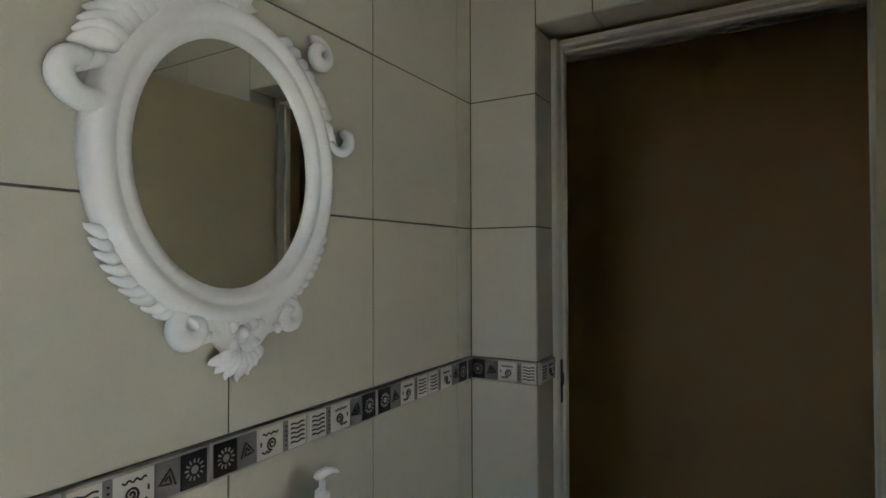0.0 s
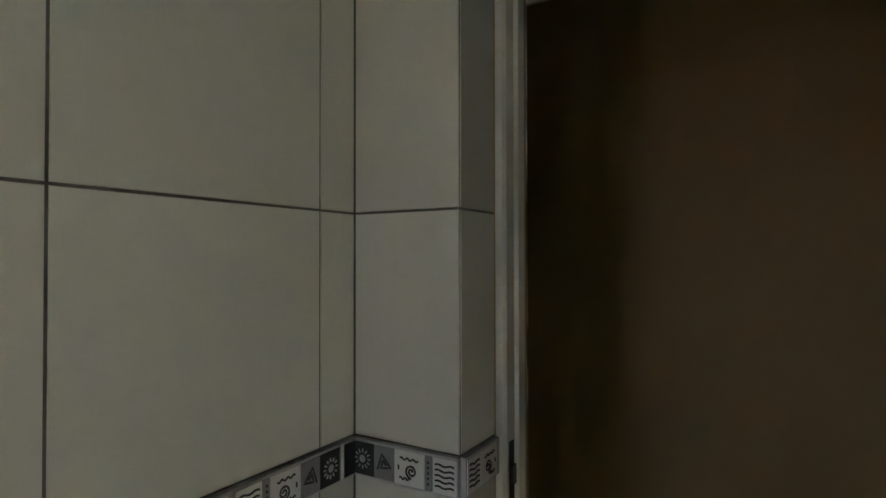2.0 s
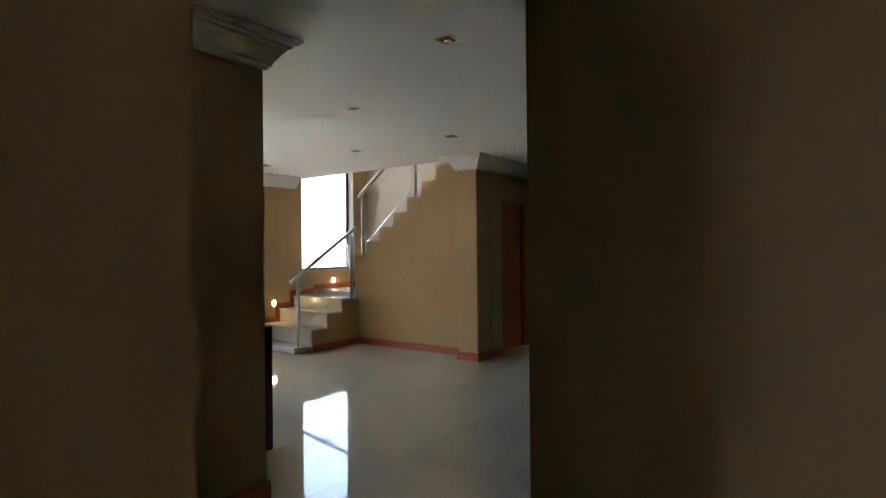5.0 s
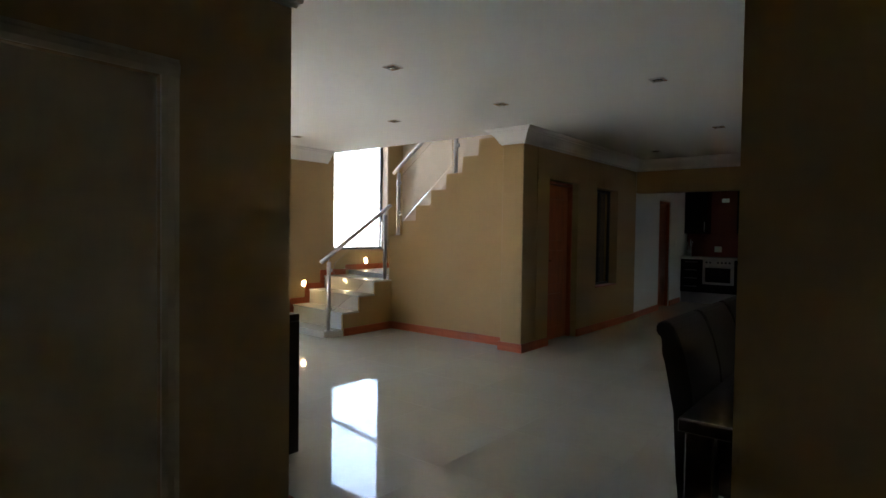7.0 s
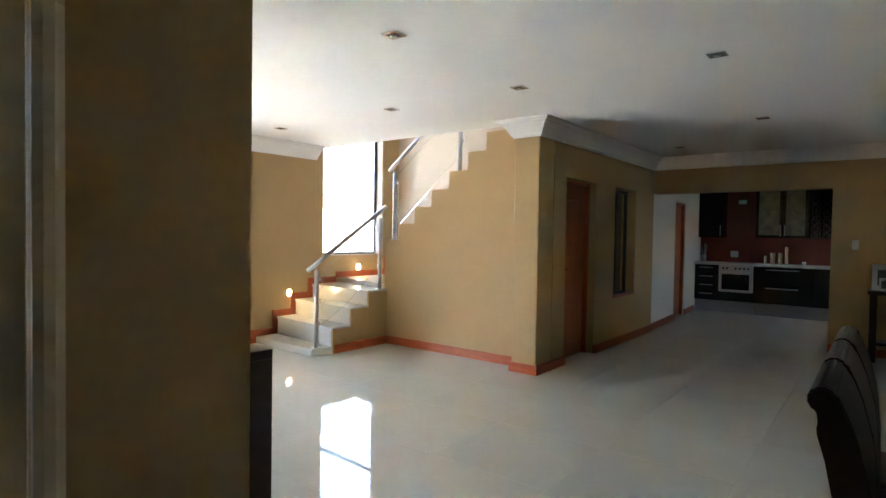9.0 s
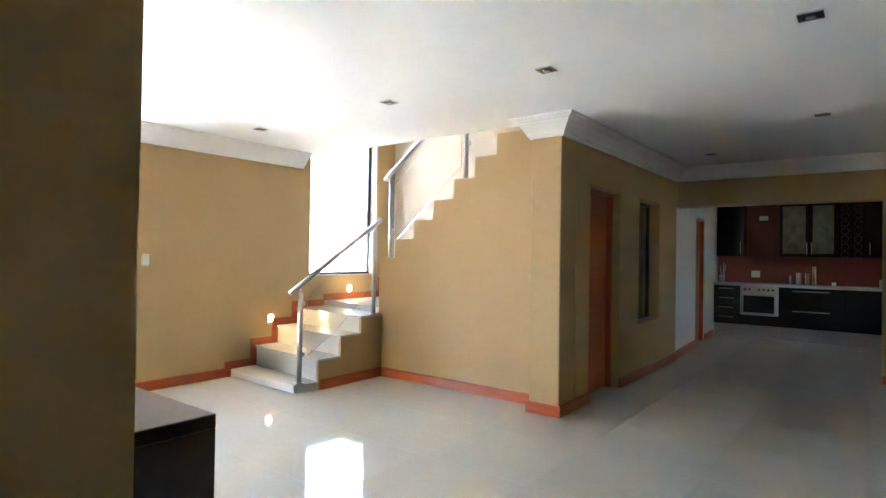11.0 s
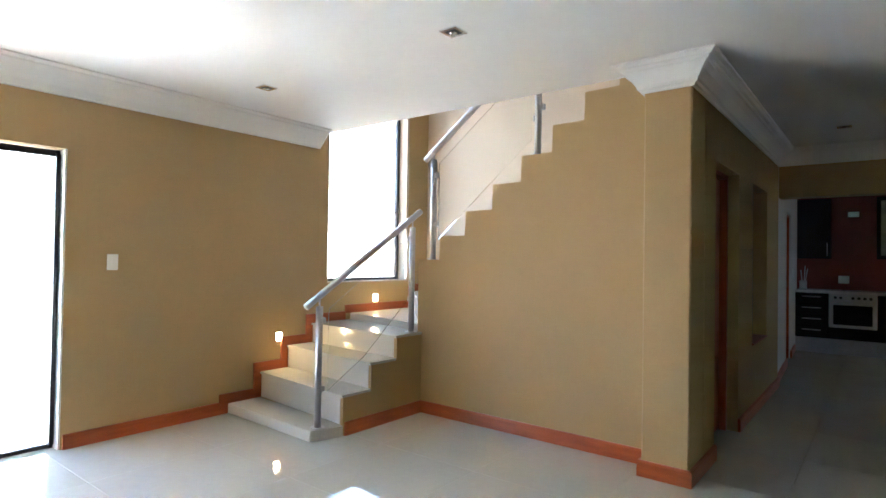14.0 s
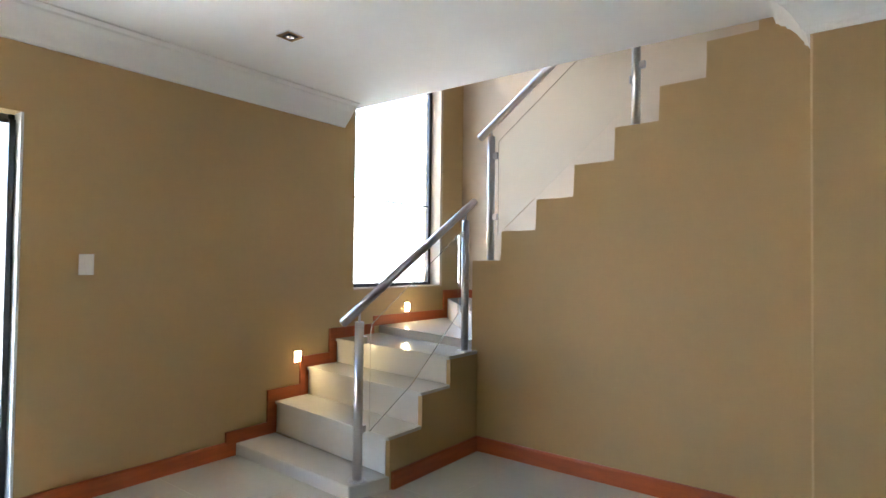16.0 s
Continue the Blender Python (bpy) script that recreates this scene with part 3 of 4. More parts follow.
# ---- the carved oval mirror ----
def carved_mirror(cy, cz):
    m = thing("wall_mirror", (MX, cy, cz), "oval mirror in a white carved baroque frame", "mirror")
    ry, rz = 0.176, 0.208

    def ring(prof, n=72):
        out = bmesh.new()
        rows = []
        for k in range(n):
            a = 2 * math.pi * k / n
            rows.append([out.verts.new((x, (ry + o) * math.sin(a), (rz + o) * math.cos(a))) for o, x in prof])
        for k in range(n):
            a, b = rows[k], rows[(k + 1) % n]
            for i in range(len(prof)):
                j = (i + 1) % len(prof)
                out.faces.new((a[i], a[j], b[j], b[i]))
        return out
    part("frame_moulding", ring([(-0.004, 0.018), (-0.002, 0.026), (0.004, 0.030), (0.008, 0.034), (0.016, 0.036), (0.021, 0.032), (0.025, 0.034), (0.031, 0.039),
                                 (0.040, 0.042), (0.049, 0.038), (0.056, 0.030), (0.060, 0.016), (0.060, 0.001), (-0.004, 0.001)]), WHITE_RESIN, m, smooth=True)
    glass = bmesh.new()
    fan = [glass.verts.new((0.020, (ry + 0.002) * math.sin(2 * math.pi * k / 72), (rz + 0.002) * math.cos(2 * math.pi * k / 72))) for k in range(72)]
    glass.faces.new(fan)
    part("mirror_glass", glass, MIRROR, m, "clear oval mirror glass")

    def scroll(y, z, size, start, turns, way, r0):
        pts, rad = [], []
        n = 34
        for k in range(n):
            f = k / (n - 1)
            a = start + way * f * turns * 2 * math.pi
            d = size * (1 - 0.80 * f)
            pts.append((0.022 + 0.010 * f, y + d * math.cos(a), z + d * math.sin(a)))
            rad.append(r0 * (0.55 + 0.75 * min(1.0, f * 2.2)) * (1 - 0.25 * f))
        part("scroll", tube(pts, rad, 0.9), WHITE_RESIN, m, smooth=True)

    def leaf_lobe(y, z, ang, length, width, lift=0.012, curl=0.5):
        pts, rad = [], []
        n = 9
        for k in range(n):
            f = k / (n - 1)
            a = ang + curl * f
            pts.append((0.014 + lift * math.sin(math.pi * min(1, f * 1.15)), y + length * f * math.cos(a), z + length * f * math.sin(a)))
            rad.append(max(0.0012, width * math.sin(math.pi * (0.12 + 0.86 * f)) ** 0.8))
        part("leaf", tube(pts, rad, 0.55, n=8), WHITE_RESIN, m, smooth=True)
    # bottom pair of scrolls and the palmette between them
    scroll(-0.084, -0.262, 0.030, 0.3, 1.25, 1, 0.016)
    scroll(0.116, -0.258, 0.030, math.pi - 0.3, 1.25, -1, 0.013)
    for s in (-1, 1):
        part("stem", tube([(0.02, 0.014 + s * (0.090 - 0.080 * f), -0.240 - 0.075 * f ** 1.6) for f in [k / 10 for k in range(11)]], [0.014 + 0.007 * math.sin(math.pi * k / 10) for k in range(11)], 0.9), WHITE_RESIN, m, smooth=True)
    for k in range(-3, 4):
        leaf_lobe(0.014 + 0.004 * k, -0.300, -math.pi / 2 + k * 0.26, 0.062 - 0.004 * abs(k), 0.0135, 0.016, 0.10 * k)
    for k in (-1, 1):
        part("bead", cyl((0.018, 0.014 + 0.022 * k, -0.296), (0.042, 0.014 + 0.022 * k, -0.296), 0.015, None, 14, 0.006, 0.004), WHITE_RESIN, m, smooth=True)
    part("bead", cyl((0.018, 0.014, -0.278), (0.044, 0.014, -0.278), 0.014, None, 14, 0.006, 0.004), WHITE_RESIN, m, smooth=True)
    part("boss", prism([(0.014 + 0.052 * math.cos(a), -0.262 + 0.034 * math.sin(a)) for a in [2 * math.pi * k / 28 for k in range(28)]], "x", 0.001, 0.024, None, 0.006), WHITE_RESIN, m, smooth=True)
    for s in (-1, 1):
        for k in range(4):
            leaf_lobe(0.014 + s * (0.014 + 0.014 * k), -0.246 - 0.006 * k, -math.pi / 2 + s * (0.15 + 0.18 * k), 0.045, 0.0095, 0.020, s * 0.4)
    # leaves along the lower flanks
    for s in (-1, 1):
        for k in range(9):
            a = math.radians(154 - k * 4.4)
            y, z = s * (ry + 0.047) * math.sin(a), (rz + 0.047) * math.cos(a)
            out = math.atan2(math.cos(a), s * math.sin(a))
            leaf_lobe(y, z, out + s * 0.55, 0.046 - 0.0018 * abs(k - 4), 0.0098, 0.010, s * 0.35)
        # side and top scrolls with their leaves
        if s < 0:
            n = 30
            pts, rad = [], []
            for k in range(n):
                f = k / (n - 1)
                a = math.radians(20 - 300 * f)
                d = 0.042 - 0.022 * f ** 1.6
                pts.append((0.022 + 0.014 * f, -0.238 + d * math.cos(a), 0.086 + 0.9 * d * math.sin(a)))
                rad.append(0.008 + 0.010 * math.sin(math.pi * min(1.0, 0.08 + 0.86 * f)) ** 0.8)
            part("scroll", tube(pts, rad, 0.9, n=12), WHITE_RESIN, m, smooth=True)
            for k in range(7):
                leaf_lobe(-0.120 - 0.010 * k, 0.205 - 0.012 * k, math.pi * 0.80 + 0.06 * k, 0.085 - 0.004 * abs(k - 3), 0.017, 0.020, 0.35)
        else:
            scroll(0.268, 0.092, 0.034, math.pi + 0.3, 0.72, 1, 0.012)
        scroll(s * 0.198, 0.246, 0.032, math.pi * (0.3 if s < 0 else 0.7), 1.2, 1 if s < 0 else -1, 0.013)
        for k in range(8):
            a = math.radians(24 + k * 5.6)
            y, z = s * (ry + 0.046) * math.sin(a), (rz + 0.046) * math.cos(a)
            out = math.atan2(math.cos(a), s * math.sin(a))
            leaf_lobe(y, z, out - s * 0.5, 0.056, 0.011, 0.014, -s * 0.5)
    for a0, a1, r0 in ((38, 62, 0.013), (60, 74, 0.010)):
        n = 10
        angs = [math.radians(a0 + (a1 - a0) * k / (n - 1)) for k in range(n)]
        part("stem", tube([(0.02, (ry + 0.066 + 0.022 * (k / (n - 1)) ** 2) * math.sin(a), (rz + 0.060) * math.cos(a)) for k, a in enumerate(angs)], [r0 * (0.6 + 0.5 * math.sin(math.pi * k / (n - 1))) for k in range(n)], 0.9), WHITE_RESIN, m, smooth=True)
    for k in range(-4, 5):
        leaf_lobe(0.006 * k, 0.245, math.pi / 2 + k * 0.27, 0.105 - 0.008 * abs(k), 0.013, 0.018, 0.10 * k)
    return m


carved_mirror(0.621, 1.524)

# vanity top with the soap bottle
van = thing("vanity_unit", (0, 0, 0), "white wall-hung vanity shelf under the mirror", "vanity")
part("countertop", box(MX + 0.004, 0.15, 0.76, -0.52, 0.88, 0.82, 0.006), WHITE_RESIN, van)
part("cabinet_body", box(MX + 0.004, 0.18, 0.30, -0.54, 0.85, 0.759), WHITE_PAINT, van)
soap = thing("soap_dispenser", (-0.62, 0.745, 0.82), "white pump soap dispenser standing under the mirror", "soap dispenser")
part("bottle", cyl((0, 0, 0), (0, 0, 0.115), 0.030, None, 24, None, 0.006), PALE_TILE, soap, smooth=True)
part("collar", cyl((0, 0, 0.115), (0, 0, 0.142), 0.0135, None, 18, None, 0.002), PLASTIC, soap, smooth=True)
part("stem", cyl((0, 0, 0.142), (0, 0, 0.160), 0.006, None, 12), PLASTIC, soap, smooth=True)
part("pump_head", tube([(0.0, -0.014, 0.166), (0.0, -0.006, 0.171), (0.0, 0.012, 0.172), (0.0, 0.030, 0.168), (0.0, 0.040, 0.161)], [0.008, 0.011, 0.010, 0.006, 0.004], 0.8, (0, 0, 1)), PLASTIC, soap, smooth=True)


# ---------------- doors and windows of the block ----------------
def panel_door(name, label, x, y0, y1, z1, mat, frame_mat, knob, kind="structure"):
    d = thing(name, (0, 0, 0), label, "door", kind=kind)
    part("jamb", box(x - 0.10, y0 + 0.002, 0.0, x, y0 + 0.035, z1 - 0.002, 0.003), frame_mat, d)
    part("jamb", box(x - 0.10, y1 - 0.035, 0.0, x, y1 - 0.002, z1 - 0.002, 0.003), frame_mat, d)
    part("frame_head", box(x - 0.099, y0 + 0.036, z1 - 0.037, x - 0.001, y1 - 0.036, z1 - 0.002, 0.003), frame_mat, d)
    xl = x - 0.055
    leaf_ob = part("door_leaf", box(xl - 0.04, y0 + 0.037, 0.006, xl, y1 - 0.037, z1 - 0.039, 0.002), mat, d)
    w = y1 - y0 - 0.074
    for zz in ((0.16, 0.60), (0.72, 1.16), (1.28, 1.82)):
        part("raised_panel", box(xl - 0.002, y0 + 0.037 + 0.12, zz[0], xl + 0.012, y1 - 0.037 - 0.12, zz[1], 0.011), mat, leaf_ob)
    kz = 1.03
    ky = y0 + 0.1 if knob < 0 else y1 - 0.1
    h = part("handle", tube([(xl, ky, kz), (xl + 0.045, ky, kz), (xl + 0.05, ky - knob * 0.03, kz), (xl + 0.05, ky - knob * 0.12, kz)], [0.009] * 4, 1.0, (0, 0, 1)), CHROME, leaf_ob, "steel lever handle", smooth=True)
    return d


panel_door("door_3", "orange-stained panelled wooden door, closed", XB - 0.08, 8.19, 8.985, 2.035, WOOD, WOOD, -1)
w3 = thing("window_3", (0, 0, 0), "dark inner window recessed in the tan wall", "window", kind="structure")
frame_rails(w3, XB - 0.16, XB - 0.12, 9.59, 10.345, 0.62, 2.03, 0.04, (9.967,))
part("window_sill", box(XB - 0.118, 9.588, 0.6155, XB + 0.012, 10.347, 0.63, 0.003), SKIRT, w3)
part("blind", box(XB - 0.215, 9.59, 0.62, XB - 0.205, 10.345, 2.03), ALU, w3, "dark drawn blind")
panel_door("door_4", "orange wooden kitchen door in the white wall", XK - 0.13, 12.575, 13.345, 2.018, WOOD, WOOD, 1)
d5 = thing("door_5", (0, 0, 0), "cream flush door with a moulded frame, closed", "door", kind="structure")
ARCH = [(0.0, 0.0), (0.0, 0.012), (0.02, 0.022), (0.045, 0.022), (0.055, 0.014), (0.07, 0.010), (0.07, 0.0)]
part("architrave", prism([(XC + o, 3.039 + a) for a, o in ARCH], "z", 0.0, 1.951), DOOR_CREAM, d5)
part("architrave", prism([(XC + o, 2.291 - a) for a, o in ARCH], "z", 0.0, 1.951), DOOR_CREAM, d5)
part("architrave", prism([(XC + o, 1.952 + a) for a, o in ARCH], "y", 2.222, 3.108), DOOR_CREAM, d5)
lf = part("door_leaf", box(XC - 0.06, 2.293, 0.008, XC - 0.02, 3.037, 1.947, 0.003), DOOR_CREAM, d5)
part("door_handle", tube([(XC - 0.02, 2.40, 1.02), (XC + 0.03, 2.40, 1.02), (XC + 0.035, 2.43, 1.02), (XC + 0.035, 2.51, 1.02)], [0.009] * 4, 1.0, (0, 0, 1)), CHROME, lf, "steel lever handle", smooth=True)


# ---------------- fixtures ----------------
def downlight(x, y):
    d = thing("downlight", (x, y, HC), "square chrome recessed downlight in the white ceiling, off", "downlight", "recessed downlights")
    plate = bmesh.new()
    for a in ((-0.055, -0.055, 0.055, -0.036), (-0.055, 0.036, 0.055, 0.055), (-0.055, -0.036, -0.036, 0.036), (0.036, -0.036, 0.055, 0.036)):
        box(a[0], a[1], -0.009, a[2], a[3], -0.001, 0.0, plate)
    part("bezel", plate, CHROME, d)
    part("baffle", box(-0.036, -0.036, -0.004, 0.036, 0.036, -0.0015), RUBBER, d)
    part("bulb", cyl((0, 0, -0.016), (0, 0, -0.004), 0.024, None, 20, 0.017, 0.003), CHROME, d, smooth=True)


for x, y in ((-3.664, 4.99), (-3.664, 6.417), (-2.246, 6.43), (-5.023, 6.414), (-6.73, 6.42), (-2.33, 8.69), (-3.47, 10.1), (-2.165, 4.25)):
    downlight(x, y)


def switch(name, label, at, axis, w=0.075, h=0.115, gangs=1):
    s = thing(name, at, label, "switch")
    d = 0.008
    if axis == "x":
        part("plate", box(0.0005, -w / 2, -h / 2, d, w / 2, h / 2, 0.003), PLASTIC, s)
        part("rocker", box(d - 0.001, -0.012, -0.022, d + 0.004, 0.012, 0.022, 0.002), PLASTIC, s)
    else:
        part("plate", box(-w / 2, -d, -h / 2, w / 2, -0.0005, h / 2, 0.003), PLASTIC, s)
        part("rocker", box(-0.012, -d - 0.004, -0.022, 0.012, -d + 0.001, 0.022, 0.002), PLASTIC, s)


switch("light_switch", "white light switch on the tan wall by the glass door", (XW, 5.738, 1.27), "x")
switch("light_switch", "white light switch on the tan wall by the kitchen", (-1.666, YK, 1.347), "y")
switch("light_switch", "white light switch on the white kitchen wall", (XK - 0.134, 13.78, 1.2), "x")


# ---------------- living room and dining furniture ----------------
cab = thing("sideboard", (0, 0, 0), "long low espresso wood sideboard along the wall", "sideboard")
CX1, CY1, CT = -3.625, 4.16, 0.855
part("top", box(-5.45, YC + 0.03, CT - 0.045, CX1, CY1, CT, 0.003), ESPRESSO, cab, "espresso veneered top")
part("side_panel", box(CX1 - 0.045, YC + 0.035, 0.0, CX1 - 0.001, CY1 - 0.001, CT - 0.0455, 0.002), ESPRESSO, cab)
part("side_panel", box(-5.449, YC + 0.035, 0.0, -5.405, CY1 - 0.001, CT - 0.0455, 0.002), ESPRESSO, cab)
part("back_panel", box(-5.404, YC + 0.035, 0.06, CX1 - 0.046, YC + 0.05, CT - 0.046), ESPRESSO, cab)
part("plinth", box(-5.404, YC + 0.06, 0.0, CX1 - 0.046, CY1 - 0.05, 0.06), ESPRESSO, cab)
for k in range(4):
    x0 = -5.402 + k * 0.433
    dd = part("door", box(x0, CY1 - 0.022, 0.063, x0 + 0.428, CY1 - 0.003, CT - 0.049, 0.002), ESPRESSO, cab)
    part("handle", box(x0 + 0.30, CY1 - 0.003, 0.62, x0 + 0.40, CY1 + 0.012, 0.632, 0.002), INOX, dd)
tv = thing("television", (-4.72, 3.93, CT), "black flat television standing on the sideboard", "television")
part("base", box(-0.30, -0.12, 0.0, 0.30, 0.12, 0.018, 0.006), BLACK_GLOSS, tv)
part("neck", box(-0.05, -0.03, 0.018, 0.05, 0.03, 0.10, 0.006), BLACK_GLOSS, tv)
part("screen", box(-0.52, -0.03, 0.08, 0.52, 0.02, 0.70, 0.008), BLACK_GLOSS, tv)
spk = thing("speaker", (-4.20, 3.93, CT), "black wedge-shaped speaker on the sideboard", "speaker")
part("case", prism([(-0.10, 0.0), (0.075, 0.0), (0.08, 0.02), (0.0, 0.20), (-0.10, 0.20)], "y", -0.08, 0.07, None, 0.006), BLACK_GLOSS, spk)
part("grille", prism([(-0.09, 0.02), (0.055, 0.02), (-0.005, 0.18), (-0.09, 0.18)], "y", 0.071, 0.076), LEATHER, spk)

tab = thing("dining_table", (-0.85, 5.0, 0), "long espresso wood dining table", "table")
part("tabletop", box(-0.49, -1.03, 0.715, 0.49, 1.05, 0.76, 0.004), ESPRESSO, tab)
for sx in (-1, 1):
    for sy in (-1, 1):
        part("leg", box(sx * 0.43 - 0.045, sy * 0.95 - 0.045, 0.0, sx * 0.43 + 0.045, sy * 0.95 + 0.045, 0.7145, 0.004), ESPRESSO, tab)
part("apron", box(-0.38, -0.97, 0.62, 0.38, -0.945, 0.7145), ESPRESSO, tab)
part("apron", box(-0.38, 0.945, 0.62, 0.38, 0.97, 0.7145), ESPRESSO, tab)


def scroll_chair(label, mat, at, rz, group, w=0.44):
    """A chair with a tall padded back that rolls over at the top; it faces +x."""
    c = thing("dining_chair", at, label, "chair", group, rz=rz)
    front = [(-0.17, 0.44), (-0.175, 0.60), (-0.195, 0.78), (-0.225, 0.90), (-0.25, 0.965), (-0.27, 0.995)]
    roll = [(-0.27 - 0.032 + 0.036 * math.cos(a), 0.985 + 0.036 * math.sin(a)) for a in [math.radians(40 + 28 * k) for k in range(9)]]
    back = [(-0.315, 0.90), (-0.285, 0.82), (-0.26, 0.66), (-0.245, 0.40), (-0.235, 0.30), (-0.16, 0.30)]
    part("backrest", prism(front + roll + back, "y", -w / 2, w / 2, None, 0.006), mat, c)
    part("seat", box(-0.20, -w / 2 + 0.001, 0.37, 0.24, w / 2 - 0.001, 0.48, 0.022, None, 3), mat, c)
    for sx, sy in ((-1, -1), (-1, 1), (1, -1), (1, 1)):
        x, y = (-0.205 if sx < 0 else 0.205), sy * (w / 2 - 0.03)
        part("leg", cyl((x - (0.03 if sx < 0 else 0), y, 0.0), (x, y, 0.375), 0.019, None, 8, 0.026), ESPRESSO, c)
    return c


for yy in (4.60, 5.07, 5.54):
    scroll_chair("dark brown leather dining chair with a rolled back", LEATHER, (-1.205, yy - 0.03, 0), 0, "brown chairs at the table")
scroll_chair("cream leather dining chair at the table end", LEATHER_PALE, (-0.84, 3.98, 0), 90, "cream chairs at the table")
scroll_chair("cream leather dining chair at the far table end", LEATHER_PALE, (-0.88, 6.05, 0), -90, "cream chairs at the table")

con = thing("console_table", (0, 0, 0), "dark wood console table against the wall", "console table")
part("tabletop", box(-1.52, 10.69, 0.78, -0.30, YK - 0.02, 0.825, 0.003), ESPRESSO, con)
for x in (-1.50, -0.39):
    for y in (10.71, 10.99):
        part("leg", box(x, y, 0.0, x + 0.07, y + 0.07, 0.7795, 0.003), ESPRESSO, con)
part("shelf", box(-1.43, 10.72, 0.2, -0.39, 11.05, 0.23), ESPRESSO, con)


def photo_frame(x, y, w, h, mat, label):
    p = thing("photo_frame", (x, y, 0.825), label, "photo frame", "photo frames on the console")
    part("frame", prism([(0.0, 0.0), (0.018, 0.0), (0.058, h), (0.040, h)], "x", -w / 2, w / 2, None, 0.002), mat, p)
    part("photo", prism([(-0.002 + 0.04 * 0.2, 0.2 * h), (0.04 * 0.2, 0.2 * h), (0.04 * 0.8, 0.8 * h), (-0.002 + 0.04 * 0.8, 0.8 * h)], "x", -w * 0.3, w * 0.3), PHOTO, p, "small dark photograph")


photo_frame(-1.36, 10.85, 0.26, 0.30, PLASTIC, "large white photo frame on the console")
photo_frame(-1.37, 10.78, 0.10, 0.15, PLASTIC, "small white photo frame on the console")
photo_frame(-1.15, 10.83, 0.16, 0.20, INOX, "silver photo frame on the console")

# ---------------- kitchen ----------------
KF = 14.18


def handle_bar(owner, x0, x1, z, y):
    part("handle", cyl((x0, y - 0.028, z), (x1, y - 0.028, z), 0.006, None, 10), INOX, owner)


def base_unit(x0, x1, drawers, label, upright=False):
    u = thing("base_cabinet", (0, 0, 0), label, "kitchen cabinet", "black kitchen base cabinets")
    part("carcass", box(x0 + 0.001, KF + 0.02, 0.225, x1 - 0.001, YKB - 0.005, 0.899), BLACK_GLOSS, u)
    part("plinth", box(x0 + 0.001, KF + 0.06, 0.0, x1 - 0.001, KF + 0.08, 0.224), PEWTER, u)
    z = 0.23
    step = (0.895 - z) / drawers
    for k in range(drawers):
        f = part("drawer_front" if drawers > 1 else "door", box(x0 + 0.003, KF, z + k * step, x1 - 0.003, KF + 0.019, z + (k + 1) * step - 0.004, 0.002), BLACK_GLOSS, u)
        if upright:
            part("handle", cyl((x1 - 0.05, KF - 0.028, 0.62), (x1 - 0.05, KF - 0.028, 0.84), 0.006, None, 10), INOX, f)
        else:
            c, hw = (x0 + x1) / 2, min(0.32, (x1 - x0) * 0.28)
            handle_bar(f, c - hw, c + hw, z + (k + 1) * step - 0.05, KF)


base_unit(-4.265, -3.84, 4, "black kitchen drawer unit with four steel handles")
base_unit(-3.258, -2.34, 2, "wide black kitchen drawer unit with two long handles")
base_unit(-2.34, -1.75, 1, "black kitchen base cabinet under the worktop", True)
base_unit(-1.75, -1.15, 1, "black kitchen base cabinet under the worktop", True)
base_unit(-1.15, -0.55, 1, "black kitchen base cabinet under the worktop", True)
fill = thing("base_cabinet", (0, 0, 0), "black oven housing below the worktop", "kitchen cabinet", "black kitchen base cabinets")
part("carcass", box(-3.839, KF + 0.03, 0.225, -3.259, YKB - 0.005, 0.40), BLACK_GLOSS, fill)
part("plinth", box(-3.839, KF + 0.06, 0.0, -3.259, KF + 0.08, 0.224), PEWTER, fill)
oven = thing("oven", (0, 0, 0.401), "stainless steel built-in oven with dark glass door", "oven")
part("body", box(-3.832, KF + 0.015, 0.0, -3.266, YKB - 0.006, 0.498), INOX, oven)
part("control_panel", box(-3.832, KF - 0.008, 0.385, -3.266, KF + 0.014, 0.498, 0.003), INOX, oven)
od = part("oven_door", box(-3.832, KF - 0.012, 0.0, -3.266, KF + 0.014, 0.380, 0.004), INOX, oven)
part("door_glass", box(-3.782, KF - 0.015, 0.045, -3.316, KF - 0.0125, 0.335, 0.001), DARK_GLASS, od, "dark glass oven window")
part("handle", cyl((-3.79, KF - 0.05, 0.36), (-3.31, KF - 0.05, 0.36), 0.009, None, 12), INOX, od)
for k, x in enumerate((-3.755, -3.69, -3.545, -3.475, -3.405, -3.335)):
    part("knob", cyl((x, KF - 0.03, 0.442), (x, KF - 0.009, 0.442), 0.019, None, 16, 0.021, 0.002), RUBBER, oven)
worktop = solid("worktop", box(-4.268, KF - 0.02, 0.90, -0.50, YKB - 0.003, 0.942, 0.003), WORKTOP, "long pale stone kitchen worktop", "worktop")


